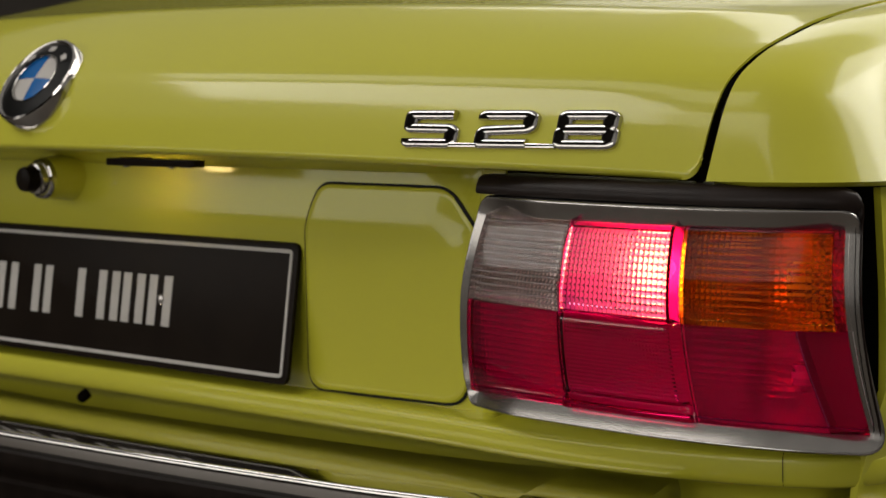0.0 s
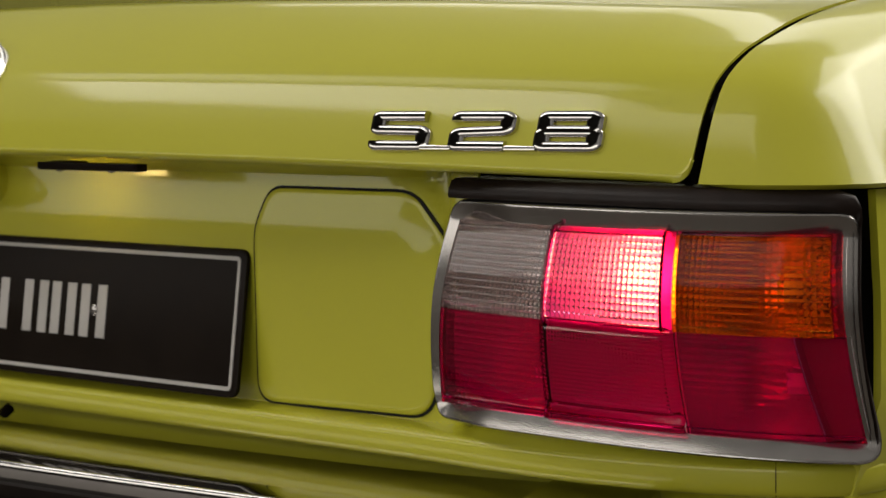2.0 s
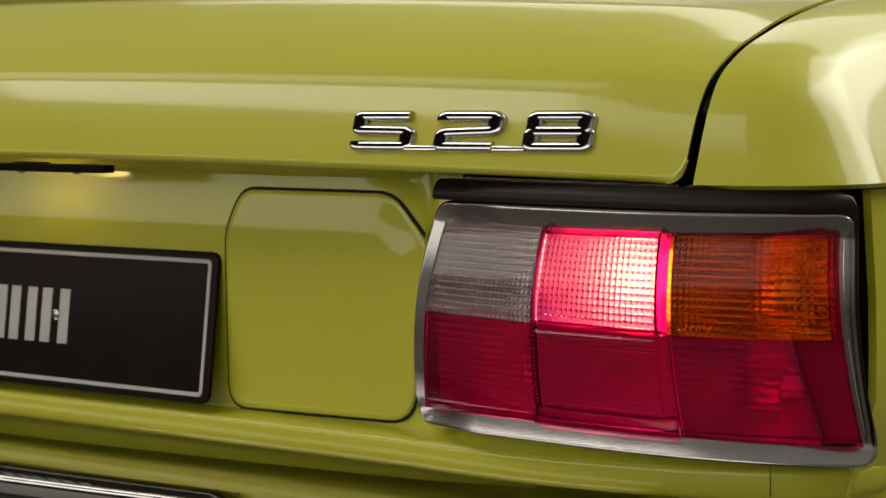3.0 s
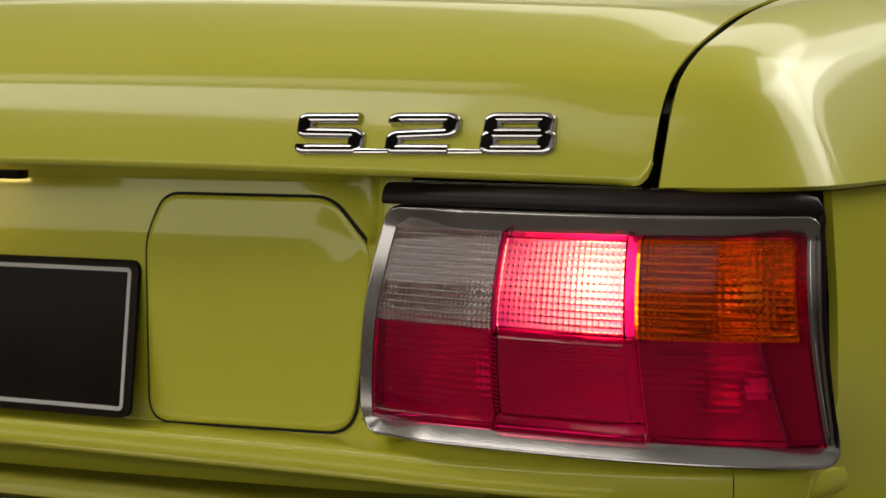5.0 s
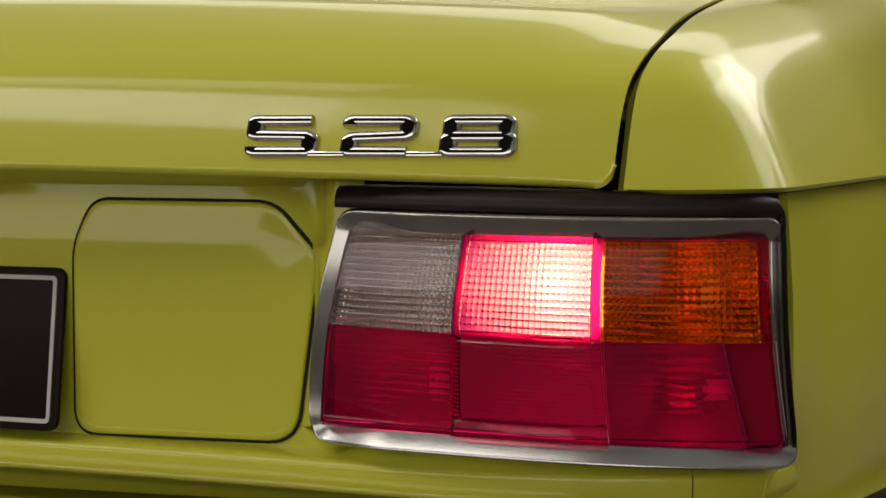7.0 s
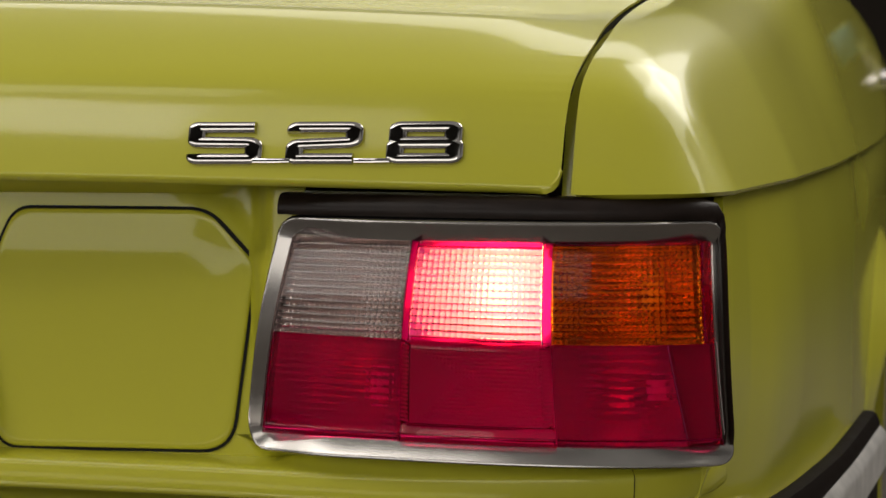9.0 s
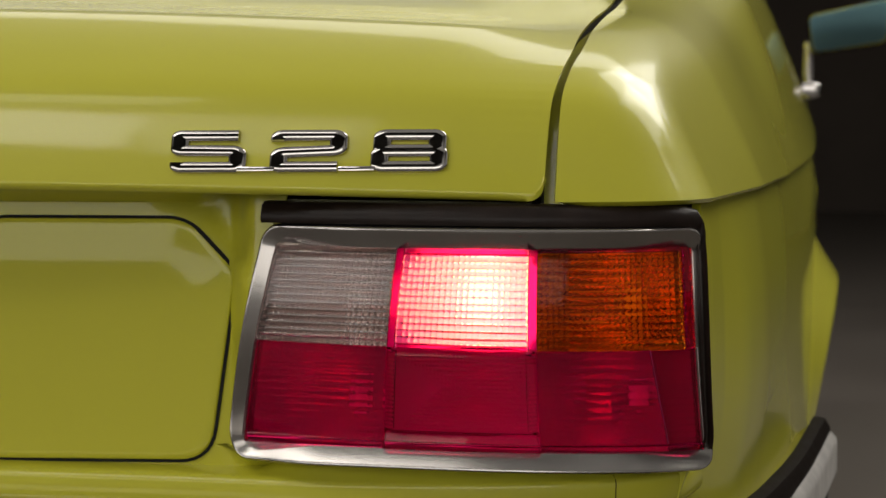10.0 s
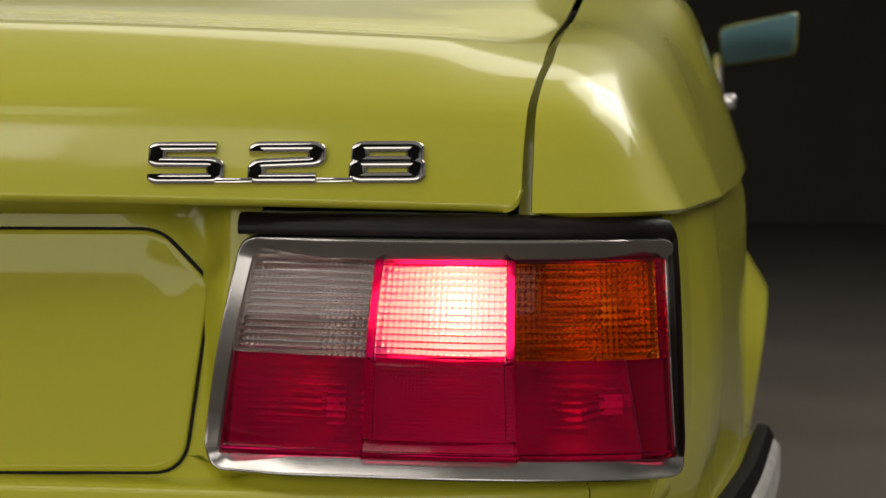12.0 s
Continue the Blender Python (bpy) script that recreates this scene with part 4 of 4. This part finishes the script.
door_handle = part("door_handle", slab(rounded([(2.02, 0.90), (2.17, 0.90), (2.17, 0.925), (2.02, 0.925)], 0.008), lambda y, z, up: Vector((0.822 + up, y, z)), 0.03, 0.008), CHROME, car, "chrome door handle")

mirror = new("wing_mirror")
mirror.parent = car
mirror["label"] = "door mirror with teal-tinted glass on a slim stalk"
mo = rounded([(0.836, 0.985), (0.985, 1.008), (0.992, 1.098), (0.828, 1.062)], 0.016, n=5)
part("shell", slab(mo, lambda x, z, up: Vector((x, 2.803 - up + (x - 0.91) * 0.56, z)), 0.045, 0.006), PAINT, mirror, "lime-yellow mirror shell")
part("rim", ribbon(mo, [(-0.001, 0.0), (-0.001, 0.006), (0.002, 0.006), (0.002, 0.0)], True, lambda x, z, up: Vector((x, 2.756 - up + (x - 0.91) * 0.56, z))), BLACK, mirror, "thin dark rim")
part("glass", slab(rounded([(0.84, 0.989), (0.981, 1.012), (0.988, 1.094), (0.832, 1.058)], 0.014, n=5), lambda x, z, up: Vector((x, 2.749 - up + (z - 1.04) * 0.01 + (x - 0.91) * 0.56, z)), 0.003, 0.001), MIRROR, mirror, "teal-tinted mirror glass")
part("stalk", lathe([(0.014, -0.06), (0.01, -0.02), (0.008, 0.02), (0.008, 0.05)], pose(0.83, 2.78, 0.96), 16), SATIN, mirror, "satin metal mirror stalk")

# the closed dark inside of the shell, and the wheels that carry the car
bm = bmesh.new()
bmesh.ops.create_cube(bm, size=1, matrix=Matrix.Translation((0, 1.8, 0.62)) @ Matrix.Diagonal((1.2, 3.2, 0.5, 1)))
part("inner_shell", bm, DARK, car, smooth=False)
for side in (1, -1):
    for wy in (1.17, 3.78):
        at = pose(0.79 * side, wy, 0.31, 0, 90 * side)
        wheel = part("wheel", lathe([(0.0001, -0.03), (0.17, -0.03), (0.18, -0.005), (0.185, -0.005), (0.185, -0.19), (0.0001, -0.19)], at, 40), SATIN, car, "pressed steel wheel")
        part("tyre", lathe([(0.187, -0.008), (0.22, 0.0), (0.27, -0.002), (0.3, -0.016), (0.31, -0.04), (0.31, -0.15), (0.3, -0.175), (0.187, -0.18)], at, 48), RUBBER, wheel, "black tyre")
